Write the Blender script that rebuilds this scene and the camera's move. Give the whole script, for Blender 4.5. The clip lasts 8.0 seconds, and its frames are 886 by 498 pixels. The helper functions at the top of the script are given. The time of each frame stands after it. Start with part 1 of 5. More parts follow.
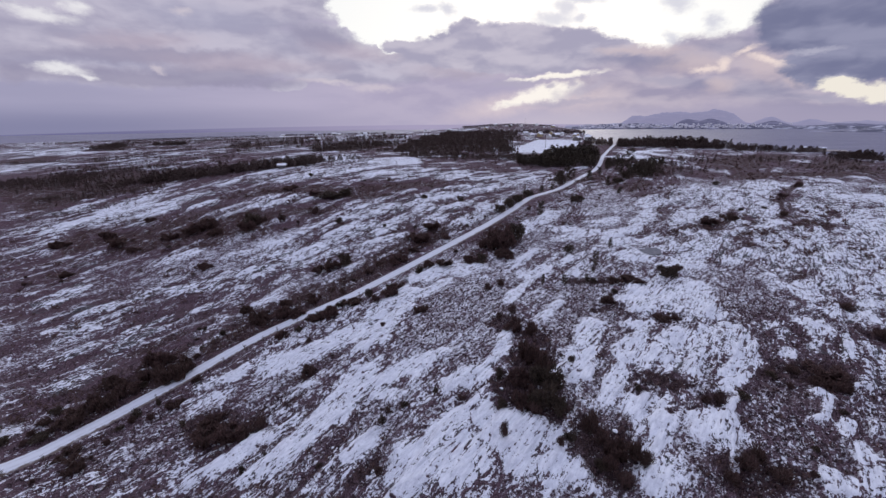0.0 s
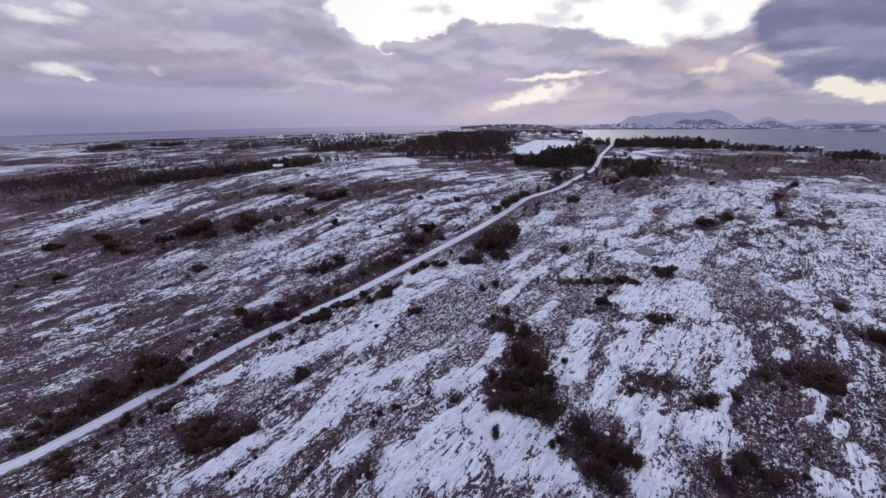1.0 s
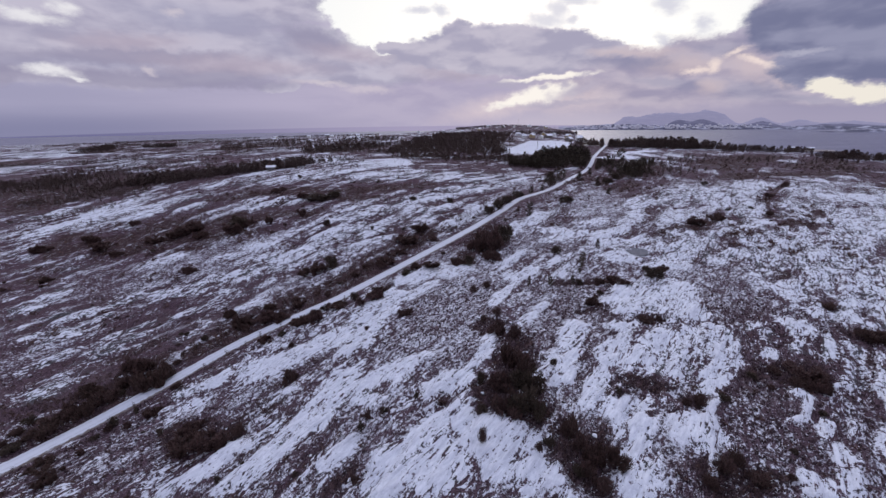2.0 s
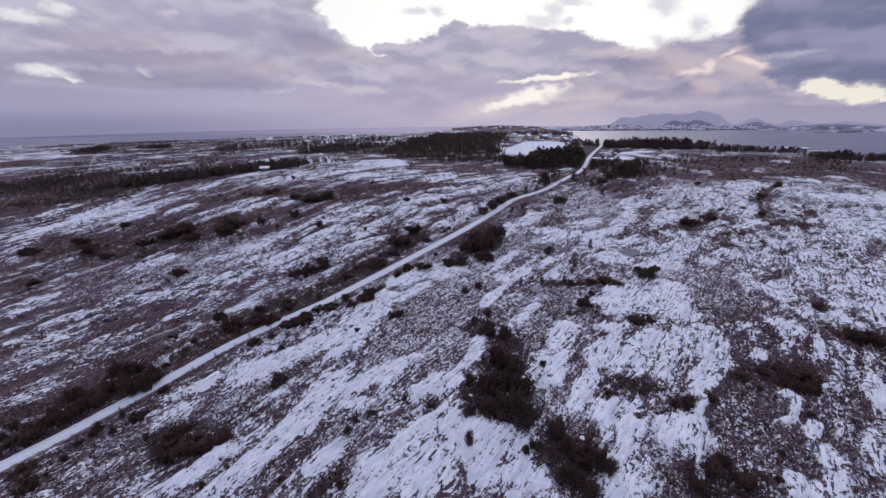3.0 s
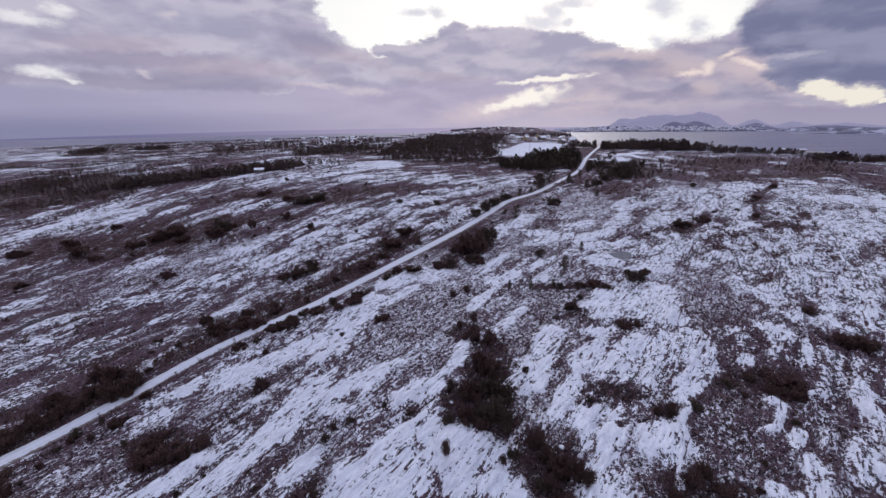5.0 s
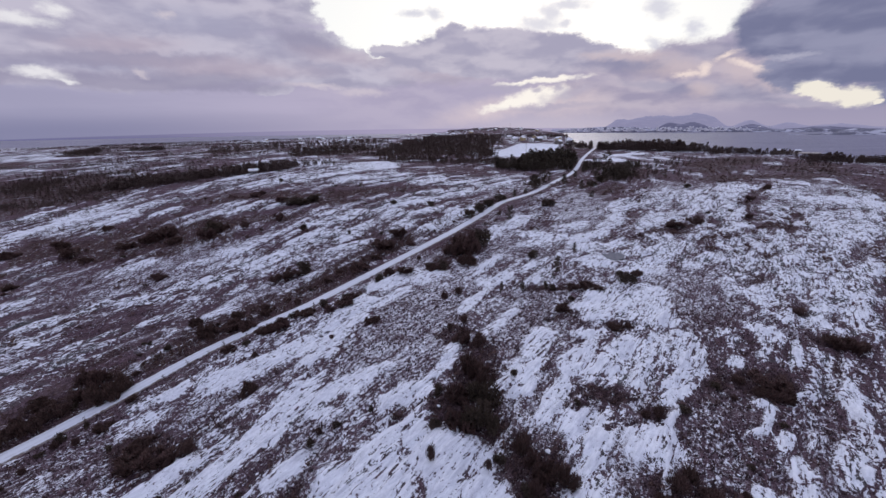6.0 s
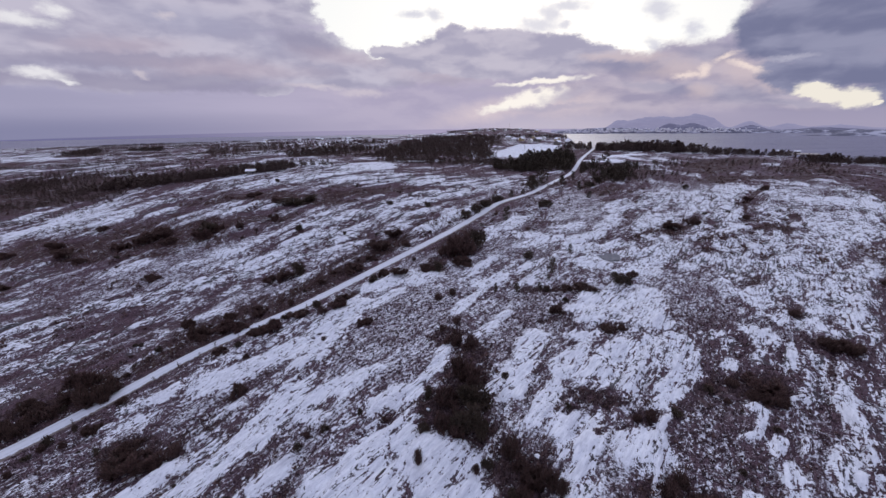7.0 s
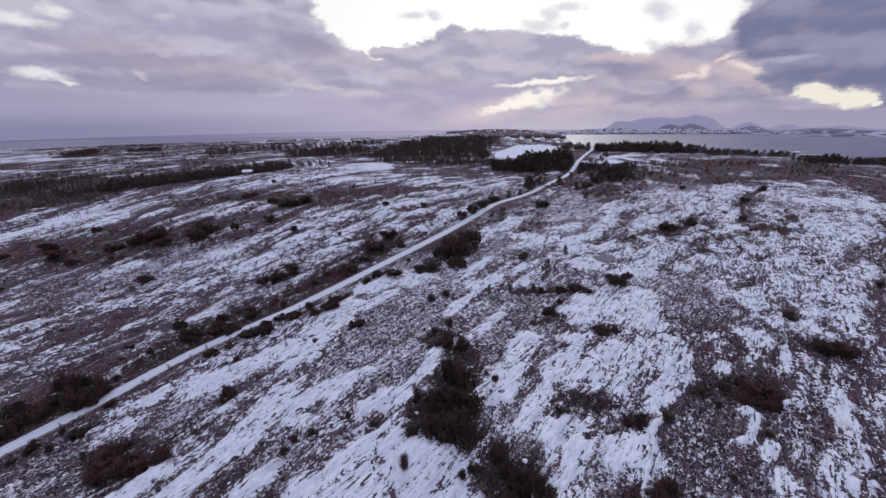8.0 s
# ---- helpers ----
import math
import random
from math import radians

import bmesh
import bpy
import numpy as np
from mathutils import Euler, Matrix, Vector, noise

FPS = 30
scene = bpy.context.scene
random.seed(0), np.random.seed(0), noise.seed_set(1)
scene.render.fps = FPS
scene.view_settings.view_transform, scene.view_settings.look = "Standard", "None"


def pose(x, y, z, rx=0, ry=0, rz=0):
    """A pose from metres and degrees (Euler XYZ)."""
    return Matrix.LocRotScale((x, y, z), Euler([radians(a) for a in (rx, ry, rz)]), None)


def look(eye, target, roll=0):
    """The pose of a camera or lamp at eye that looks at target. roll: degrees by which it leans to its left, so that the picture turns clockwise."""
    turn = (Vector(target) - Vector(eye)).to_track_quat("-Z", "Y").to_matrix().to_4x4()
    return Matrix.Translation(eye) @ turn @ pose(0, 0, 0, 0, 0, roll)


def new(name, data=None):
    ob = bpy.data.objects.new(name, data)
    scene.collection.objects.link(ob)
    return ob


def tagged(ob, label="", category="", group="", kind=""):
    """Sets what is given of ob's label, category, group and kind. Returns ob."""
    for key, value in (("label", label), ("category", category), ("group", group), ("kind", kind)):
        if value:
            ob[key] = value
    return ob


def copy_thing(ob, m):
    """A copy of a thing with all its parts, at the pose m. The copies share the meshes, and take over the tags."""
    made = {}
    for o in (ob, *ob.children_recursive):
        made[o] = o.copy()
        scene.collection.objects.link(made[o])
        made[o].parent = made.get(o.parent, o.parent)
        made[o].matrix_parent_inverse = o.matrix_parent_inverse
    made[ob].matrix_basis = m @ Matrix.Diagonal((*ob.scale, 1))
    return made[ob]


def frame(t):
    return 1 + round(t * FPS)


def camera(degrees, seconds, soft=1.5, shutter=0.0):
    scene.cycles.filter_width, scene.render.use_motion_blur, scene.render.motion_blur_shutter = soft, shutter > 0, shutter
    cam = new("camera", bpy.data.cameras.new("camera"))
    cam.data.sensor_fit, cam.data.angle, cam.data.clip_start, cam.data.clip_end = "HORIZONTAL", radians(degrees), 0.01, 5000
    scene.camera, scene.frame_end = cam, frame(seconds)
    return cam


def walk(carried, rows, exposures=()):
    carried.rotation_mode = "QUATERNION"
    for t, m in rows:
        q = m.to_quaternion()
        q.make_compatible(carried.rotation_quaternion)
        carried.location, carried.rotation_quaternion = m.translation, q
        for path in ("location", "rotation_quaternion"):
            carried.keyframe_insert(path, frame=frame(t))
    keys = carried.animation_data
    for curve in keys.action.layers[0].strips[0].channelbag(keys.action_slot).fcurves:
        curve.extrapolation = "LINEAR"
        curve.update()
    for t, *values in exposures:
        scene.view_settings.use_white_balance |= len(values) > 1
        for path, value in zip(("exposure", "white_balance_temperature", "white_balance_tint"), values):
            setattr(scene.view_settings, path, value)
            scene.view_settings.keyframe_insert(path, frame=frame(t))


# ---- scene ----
cam = camera(98.1, 8.0, soft=1.4)
EYE = 44.0
ROWS = [
    (0.0, 0.0, 0.0, 0.0, 0.0, -18.0, 0.5),
    (0.5, 0.496, 0.207, 0.03, -0.1, -17.973, 0.534),
    (1.0, 1.058, 0.404, 0.037, -0.205, -17.936, 0.579),
    (1.5, 1.679, 0.604, 0.015, -0.463, -17.881, 0.619),
    (3.0, 3.758, 1.286, -0.085, -1.272, -17.741, 0.659),
    (3.5, 4.483, 1.523, -0.146, -1.27, -17.669, 0.679),
    (4.0, 5.196, 1.779, -0.111, -1.24, -17.635, 0.676),
    (4.5, 5.894, 2.049, -0.02, -1.218, -17.603, 0.674),
    (6.0, 8.262, 2.876, -0.042, -1.647, -17.47, 0.649),
    (6.5, 8.983, 3.175, -0.121, -1.661, -17.414, 0.639),
    (7.0, 9.716, 3.504, -0.182, -1.683, -17.37, 0.604),
    (7.5, 10.473, 3.794, -0.234, -1.693, -17.318, 0.6),
    (8.0, 11.274, 4.103, -0.268, -1.724, -17.266, 0.578),
]
walk(cam, [(t, pose(x, y, EYE + z, pitch, 0, yaw) @ pose(0, 0, 0, 90, roll, 0)) for t, x, y, z, yaw, pitch, roll in ROWS])
scene.view_settings.exposure = 0.0


# ---- sky and light ----
SUN_AZ, SUN_EL = 12.0, 24.0  # degrees clockwise from +y, and up


class Nodes:
    """Small helper to wire a node tree."""

    def __init__(self, tree):
        self.tree = tree
        tree.nodes.clear()

    def add(self, kind, operation="", attribute_name=""):
        n = self.tree.nodes.new(kind)
        if operation:
            n.operation = operation
        if attribute_name:
            n.attribute_name = attribute_name
        return n

    def link(self, a, b):
        self.tree.links.new(a, b)

    def put(self, socket, v):
        if isinstance(v, bpy.types.NodeSocket):
            self.link(v, socket)
        else:
            socket.default_value = v

    def math(self, op, a, b=0.0, c=0.0, clamp=False):
        n = self.add("ShaderNodeMath", op)
        n.use_clamp = clamp
        for s, v in zip(n.inputs, (a, b, c)):
            self.put(s, v)
        return n.outputs[0]

    def vec(self, op, a, b=(0, 0, 0)):
        n = self.add("ShaderNodeVectorMath", op)
        self.put(n.inputs[0], a)
        self.put(n.inputs[1], b)
        return n.outputs[1] if op in ("LENGTH", "DISTANCE", "DOT_PRODUCT") else n.outputs[0]

    def ramp(self, v, a, b, lo=0.0, hi=1.0):
        n = self.add("ShaderNodeMapRange")
        n.interpolation_type = "SMOOTHSTEP"
        for s, w in zip(n.inputs, (v, a, b, lo, hi)):
            self.put(s, w)
        return n.outputs[0]

    def mix(self, f, a, b):
        n = self.add("ShaderNodeMix")
        n.data_type = "RGBA"
        self.put(n.inputs[0], f)
        for s, v in ((n.inputs[6], a), (n.inputs[7], b)):
            self.put(s, v if isinstance(v, bpy.types.NodeSocket) else (*v, 1.0))
        return n.outputs[2]

    def noise(self, v, scale, detail=3.0, rough=0.5, colour=False, distort=0.0):
        n = self.add("ShaderNodeTexNoise")
        self.put(n.inputs["Vector"], v)
        n.inputs["Scale"].default_value, n.inputs["Detail"].default_value = scale, detail
        n.inputs["Roughness"].default_value, n.inputs["Distortion"].default_value = rough, distort
        return n.outputs["Color" if colour else "Fac"]

    def scaled(self, v, s):
        return self.vec("MULTIPLY", v, s)


world = bpy.data.worlds.new("sky")
scene.world = world
world.use_nodes = True
N = Nodes(world.node_tree)
way = N.add("ShaderNodeTexCoord").outputs["Generated"]
split = N.add("ShaderNodeSeparateXYZ")
N.link(way, split.inputs[0])
az = N.math("MULTIPLY", N.math("ARCTAN2", split.outputs[0], split.outputs[1]), 57.2958)
el = N.math("MULTIPLY", N.math("ARCSINE", split.outputs[2]), 57.2958)
flat = N.add("ShaderNodeCombineXYZ")
N.link(az, flat.inputs[0])
N.link(el, flat.inputs[1])
raw = flat.outputs[0]
# the chart of the sky is stirred at two scales, which frays the clouds' edges
stir = N.vec("SUBTRACT", N.noise(N.scaled(raw, (0.16, 0.30, 1)), 1.0, 3, 0.55, True), (0.5, 0.5, 0.5))
curl = N.vec("SUBTRACT", N.noise(N.scaled(raw, (0.75, 1.10, 1)), 1.0, 4, 0.62, True), (0.5, 0.5, 0.5))
chart = N.vec("ADD", raw, N.vec("ADD", N.scaled(stir, (2.6, 1.1, 0)), N.scaled(curl, (1.7, 1.1, 0))))
billow = N.noise(N.scaled(raw, (0.11, 0.27, 1)), 1.0, 6, 0.5, False, 0.3)
wisps = N.noise(N.scaled(raw, (0.05, 0.5, 1)), 1.0, 4, 0.55)
drift = N.vec("ADD", raw, N.scaled(stir, (5.0, 1.6, 0)))
puffy = N.noise(N.scaled(drift, (0.15, 0.38, 1)), 1.0, 5, 0.46)
fray = N.math("SUBTRACT", N.noise(N.scaled(raw, (0.5, 0.85, 1)), 1.0, 5, 0.6), 0.5)

# clouds and gaps: azimuth, elevation, half length, half height, turn, all in degrees
DECK = [
    (-34.36, 7.79, 21.08, 3.31, 3.32), (-44.24, 8.62, 7.64, 3.86, 16.13), (-12.3, 7.89, 13.62, 2.68, -1.26), (-0.28, 9.0, 11.37, 2.96, -3.76),
    (-30.34, 12.65, 22.56, 3.11, 6.87), (-14.86, 10.59, 4.63, 1.53, -3.76), (-20.32, 4.9, 2.83, 0.53, 1.59),
]
SHAFT = [
    (-1.92, 5.19, 11.61, 4.43, -0.09), (-9.35, 8.28, 8.85, 2.01, 1.19),
]
DECK_DARK = [
    (-33.38, 5.14, 15.1, 0.76, 0.5), (-15.22, 10.45, 4.21, 1.15, -4.17), (-34.91, 7.47, 9.95, 0.76, 4.69), (-27.74, 5.76, 5.33, 1.23, 3.15),
    (-45.13, 5.0, 1.52, 0.93, 16.74),
]
DECK_BLUE = [
    (-27.8, 11.86, 7.11, 1.36, -1.67), (-16.28, 10.15, 5.42, 1.14, -1.64), (-36.45, 6.96, 7.18, 0.65, 4.67),
]
DECK_PINK = [
    (-24.49, 7.27, 9.22, 0.88, -0.15), (-35.09, 8.91, 4.9, 0.74, 6.1), (-10.75, 9.05, 5.77, 0.93, -3.09), (2.76, 7.05, 6.93, 1.11, -0.81),
    (28.76, 3.01, 5.59, 1.04, -2.64),
]
GAPS = [
    (-7.86, 13.73, 7.1, 3.86, -18.63), (-1.67, 13.21, 8.13, 2.11, 0.22), (10.02, 15.76, 23.26, 3.58, -2.89), (21.18, 12.99, 9.87, 3.34, -6.6),
    (27.06, 10.93, 6.75, 2.62, -8.28), (31.11, 12.45, 5.62, 3.1, -15.6), (-7.15, 10.17, 1.79, 0.98, -28.53), (8.48, 19.07, 32.87, 5.09, -2.69),
]
CENTRE = [
    (-4.79, 9.8, 3.15, 0.86, 0.68), (0.1, 9.13, 5.7, 2.01, -0.31), (3.15, 10.62, 2.41, 2.15, -4.14), (9.17, 9.75, 10.4, 2.43, -2.14),
    (16.8, 9.28, 5.3, 2.17, -4.71), (21.35, 8.37, 3.82, 1.85, -15.28), (23.38, 8.42, 1.32, 0.74, -9.03), (13.34, 7.47, 10.95, 1.22, 0.5),
]
PUFFS = [
    (14.31, 12.55, 2.13, 0.79, -4.58), (15.63, 13.67, 1.29, 1.15, -14.18), (17.89, 14.26, 2.71, 0.52, -5.03), (0.72, 13.82, 1.14, 0.57, -22.77),
    (-2.01, 14.01, 1.47, 0.37, 0.35), (17.23, 12.48, 0.83, 0.48, -8.51), (28.25, 12.81, 1.56, 0.8, -12.82), (31.94, 10.39, 0.95, 0.63, -40.25),
    (28.62, 9.15, 1.06, 0.48, -33.46),
]
EAST = [
    (27.68, 6.44, 7.45, 1.74, -4.51), (31.27, 7.97, 3.89, 1.2, 1.77), (34.11, 7.35, 3.29, 1.57, -10.1), (35.92, 4.49, 5.86, 2.44, -6.83),
    (26.14, 3.77, 8.41, 2.1, -3.07), (21.11, 3.97, 4.17, 1.77, -3.8), (42.54, 2.55, 3.23, 0.96, -10.71),
]
EAST_GREY = [
    (26.33, 7.28, 6.31, 0.8, -4.21), (37.64, 3.5, 3.58, 0.93, -4.36), (29.76, 4.56, 3.69, 0.62, -8.61), (42.58, 2.32, 2.76, 0.43, -9.3),
    (34.28, 7.91, 2.7, 0.67, -6.82),
]
SLATE = [
    (43.41, 9.33, 6.63, 3.4, -12.09), (39.15, 9.36, 3.59, 2.3, -24.18), (41.14, 5.04, 2.81, 1.27, -23.48), (45.68, 5.23, 5.18, 1.47, -7.62),
    (48.81, 2.79, 1.85, 1.14, -15.39), (42.91, 6.95, 5.16, 1.0, -7.64),
]
BRIGHT = [
    (33.94, 6.16, 0.82, 0.52, 84.6), (32.19, 5.76, 1.34, 0.31, 1.64), (37.72, 6.28, 1.44, 0.3, -24.21), (35.8, 7.53, 0.76, 0.3, 16.03),
]
ROSY = [
    (33.89, 3.84, 1.24, 0.72, -9.85), (31.23, 6.43, 3.49, 0.96, -5.46), (37.71, 5.78, 2.68, 1.15, -19.65), (23.01, 8.26, 2.64, 0.38, -4.11),
    (26.2, 8.21, 3.78, 0.49, -4.62), (40.91, 3.97, 1.67, 0.33, -4.71),
]
RIFT = [
    (41.33, 6.77, 1.84, 0.21, -0.71), (43.49, 4.21, 1.08, 0.27, 0.74),
]
AMBER = [
    (44.64, 3.07, 2.4, 0.71, -22.04), (46.74, 2.52, 1.6, 0.99, -14.58), (43.59, 3.72, 1.38, 0.5, 7.28), (48.25, 2.08, 0.46, 0.29, -15.39),
]
LOW_GAP = [
    (15.05, 5.84, 5.23, 0.35, 2.64), (14.66, 3.83, 4.1, 1.01, 7.75), (10.93, 3.06, 3.46, 0.59, 14.12),
]
LOW_HAZE = [
    (9.41, 2.5, 7.27, 1.19, 10.38), (17.99, 3.38, 4.34, 1.54, -2.59),
]
LOW_BITS = [
    (16.23, 2.58, 5.14, 0.36, 1.55), (17.0, 4.87, 0.67, 0.6, -33.48), (14.99, 4.52, 0.59, 0.28, -3.33), (18.65, 4.06, 2.77, 0.71, 12.57),
    (10.46, 5.21, 4.53, 0.35, 2.23),
]
WEST_GAPS = [
    (-41.68, 5.4, 1.81, 0.48, -5.3), (-40.2, 4.98, 0.73, 0.28, -14.97), (-42.46, 10.25, 1.88, 0.49, -2.57), (-39.61, 11.33, 0.91, 0.62, -5.7),
]
WEST_LINES = [
    (-14.71, 5.35, 3.56, 0.28, -2.93), (-9.25, 4.63, 2.55, 0.43, -3.42), (-30.41, 12.28, 0.87, 0.31, 9.42), (-33.58, 6.17, 0.67, 0.25, -19.58),
]


LAST = [fray]


def area(rows, soft=0.3, ragged=0.6, strength=1.0):
    """1 inside the listed clouds or gaps, 0 outside."""
    best = None
    for a, e, wa, we, turn in rows:
        m = N.add("ShaderNodeMapping")
        m.vector_type = "TEXTURE"
        # a trace of the last result keeps the tree in one line, so that it stays small to run
        after = N.add("ShaderNodeVectorMath", "MULTIPLY_ADD")
        for socket, v in zip(after.inputs, (LAST[-1], (1e-6, 1e-6, 0), chart)):
            N.put(socket, v)
        N.link(after.outputs[0], m.inputs[0])
        m.inputs["Location"].default_value = (a, e, 0)
        m.inputs["Rotation"].default_value = (0, 0, radians(turn))
        m.inputs["Scale"].default_value = (wa, we, 1)
        d = N.vec("LENGTH", m.outputs[0])
        best = d if best is None else N.math("MINIMUM", best, d)
        LAST.append(best)
    v = N.ramp(N.math("ADD", best, N.math("MULTIPLY", fray, ragged)), 1 + soft, 1 - soft)
    return v if strength == 1.0 else N.math("MULTIPLY", v, strength)


def tint(r, g, b):
    """A colour given as it is seen, 0 to 255."""
    return tuple((v / 255 / 12.92) if v < 10 else ((v / 255 + 0.055) / 1.055) ** 2.4 for v in (r, g, b))


# heaps of cloud are paler on their upper sides
lower = N.noise(N.scaled(N.vec("ADD", drift, (0.4, 1.0, 0)), (0.15, 0.38, 1)), 1.0, 5, 0.46)
heap = N.math("ADD", N.math("ADD", puffy, -0.5), N.math("MULTIPLY", N.math("SUBTRACT", puffy, lower), 1.1))


def shades(dark, light, spread=0.2):
    """A cloud's colour, billowing between two shades."""
    return N.mix(N.ramp(heap, -spread, spread), tint(*dark), tint(*light))


# under the deck: a veil of far showers, bluer in the west
sky_tone = N.mix(N.ramp(az, -50, -8), tint(164, 161, 189), tint(184, 176, 201))
sky_tone = N.mix(N.ramp(az, 4, 20), sky_tone, tint(174, 166, 190))
sky_tone = N.mix(N.ramp(az, 34, 44), sky_tone, tint(154, 149, 176))
sky_tone = N.mix(N.math("MULTIPLY", N.ramp(wisps, 0.38, 0.62), 0.35), sky_tone, N.scaled(sky_tone, (0.84, 0.85, 0.88)))
veil_low = N.mix(N.ramp(az, -44, 2), tint(126, 127, 160), tint(180, 172, 197))
veil_low = N.mix(N.ramp(az, 3, 14), veil_low, tint(196, 187, 204))
veil_low = N.mix(N.ramp(az, 20, 34), veil_low, tint(166, 159, 184))
sky_tone = N.mix(N.math("MULTIPLY", N.ramp(el, 3.0, 0.0), 0.8), sky_tone, veil_low)
over = N.mix(N.ramp(N.math("ADD", billow, N.math("MULTIPLY", wisps, 0.35)), 0.53, 0.86), (0.345, 0.335, 0.475), (0.575, 0.545, 0.68))
sky_tone = N.mix(N.ramp(el, 13.5, 17), sky_tone, over)
# the western deck, its darker base and rosy bands
sky_tone = N.mix(area(SHAFT, 0.8, 0.3, 0.7), sky_tone, shades((168, 160, 187), (184, 175, 197)))
sky_tone = N.mix(area(DECK, 0.16, 0.5), sky_tone, shades((164, 160, 184), (194, 189, 207), 0.26))
sky_tone = N.mix(area(DECK_BLUE, 0.8, 0.6, 0.5), sky_tone, tint(165, 165, 191))
sky_tone = N.mix(area(DECK_DARK, 0.5, 0.6, 0.75), sky_tone, tint(150, 145, 171))
sky_tone = N.mix(area(DECK_PINK, 0.8, 0.6, 0.5), sky_tone, tint(188, 173, 188))
# the bright sky shows through the gaps, and through thin cloud round them
sky = N.add("ShaderNodeTexSky")
sky.sky_type, sky.sun_disc, sky.sun_elevation, sky.sun_rotation = "NISHITA", False, radians(SUN_EL), radians(SUN_AZ)
clear = N.mix(0.15, (1.0, 0.985, 0.965), N.scaled(sky.outputs[0], (0.1, 0.1, 0.1)))
sky_tone = N.mix(area(GAPS, 0.45, 0.9, 0.35), sky_tone, clear)
sky_tone = N.mix(area(GAPS, 0.10, 0.5), sky_tone, clear)
sky_tone = N.mix(area(PUFFS, 0.8, 1.5, 0.7), sky_tone, tint(198, 198, 216))
sky_tone = N.mix(area(CENTRE, 0.15, 0.6), sky_tone, shades((168, 164, 187), (196, 190, 206), 0.26))
# the heaped clouds over the sound, and the slate bank beside them
sky_tone = N.mix(area(EAST, 0.45, 0.9), sky_tone, shades((160, 153, 178), (190, 180, 196), 0.26))
sky_tone = N.mix(area(EAST_GREY, 0.8, 1.0, 0.75), sky_tone, shades((142, 141, 169), (168, 164, 186)))
sky_tone = N.mix(area(ROSY, 0.9, 1.2, 0.6), sky_tone, tint(208, 190, 194))
sky_tone = N.mix(area(SLATE, 0.24, 0.6), sky_tone, shades((118, 121, 152), (148, 149, 176), 0.3))
sky_tone = N.mix(area(RIFT, 0.8, 1.4, 0.6), sky_tone, tint(190, 188, 206))
sky_tone = N.mix(area(BRIGHT, 0.9, 1.6, 0.85), sky_tone, tint(242, 224, 218))
sky_tone = N.mix(area(AMBER, 0.25, 0.9), sky_tone, tint(240, 233, 222))
# the low gap under the middle clouds
sky_tone = N.mix(area(LOW_HAZE, 0.9, 0.6, 0.6), sky_tone, tint(228, 210, 212))
sky_tone = N.mix(area(LOW_GAP, 0.45, 1.4), sky_tone, tint(252, 245, 238))
sky_tone = N.mix(area(LOW_BITS, 0.7, 1.6, 0.75), sky_tone, tint(178, 171, 192))
sky_tone = N.mix(area(WEST_GAPS, 0.7, 1.6, 0.95), sky_tone, tint(232, 230, 235))
sky_tone = N.mix(area(WEST_LINES, 0.9, 1.2, 0.55), sky_tone, tint(218, 207, 214))
# the deck thins out overhead
overhead = N.math("MULTIPLY", N.ramp(el, 16, 32), N.ramp(billow, 0.25, 0.55))
sky_tone = N.mix(N.math("MULTIPLY", overhead, 0.8), sky_tone, (0.78, 0.85, 1.13))
# the far sea under its haze, past the end of the water's sheet
brim = N.math("SUBTRACT", -0.09, N.math("MULTIPLY", N.math("MULTIPLY", az, az), 0.00026))
far_sea = N.mix(N.ramp(az, -44, 0), tint(112, 111, 148), tint(166, 158, 188))
shown = N.mix(N.ramp(N.math("SUBTRACT", el, brim), 0.07, -0.07), sky_tone, far_sea)
back = N.add("ShaderNodeBackground")
N.link(shown, back.inputs[0])
back.inputs[1].default_value = 1.0
N.link(back.outputs[0], N.add("ShaderNodeOutputWorld").inputs[0])

sun = new("sun", bpy.data.lights.new("sun", "SUN"))
sun.data.energy, sun.data.angle, sun.data.color = 0.5, radians(25), (1.0, 0.93, 0.88)
sun.matrix_world = look((300 * math.sin(radians(SUN_AZ)), 300 * math.cos(radians(SUN_AZ)), 300 * math.tan(radians(SUN_EL))), (0, 0, 0))


# ---- materials ----
STRIKE = radians(42)  # the way in which the rock bands run, clockwise from +y


def material(name, build):
    m = bpy.data.materials.new(name)
    m.use_nodes = True
    n = Nodes(m.node_tree)
    b = n.add("ShaderNodeBsdfPrincipled")
    build(n, b)
    n.link(b.outputs[0], n.add("ShaderNodeOutputMaterial").inputs[0])
    return m


def along_strike(n, place, stretch):
    """Coordinates in which things are drawn out along the rock bands."""
    m = n.add("ShaderNodeMapping")
    m.vector_type = "TEXTURE"
    n.link(place, m.inputs[0])
    m.inputs["Rotation"].default_value = (0, 0, -STRIKE)
    m.inputs["Scale"].default_value = (1, stretch, 1)
    return m.outputs[0]


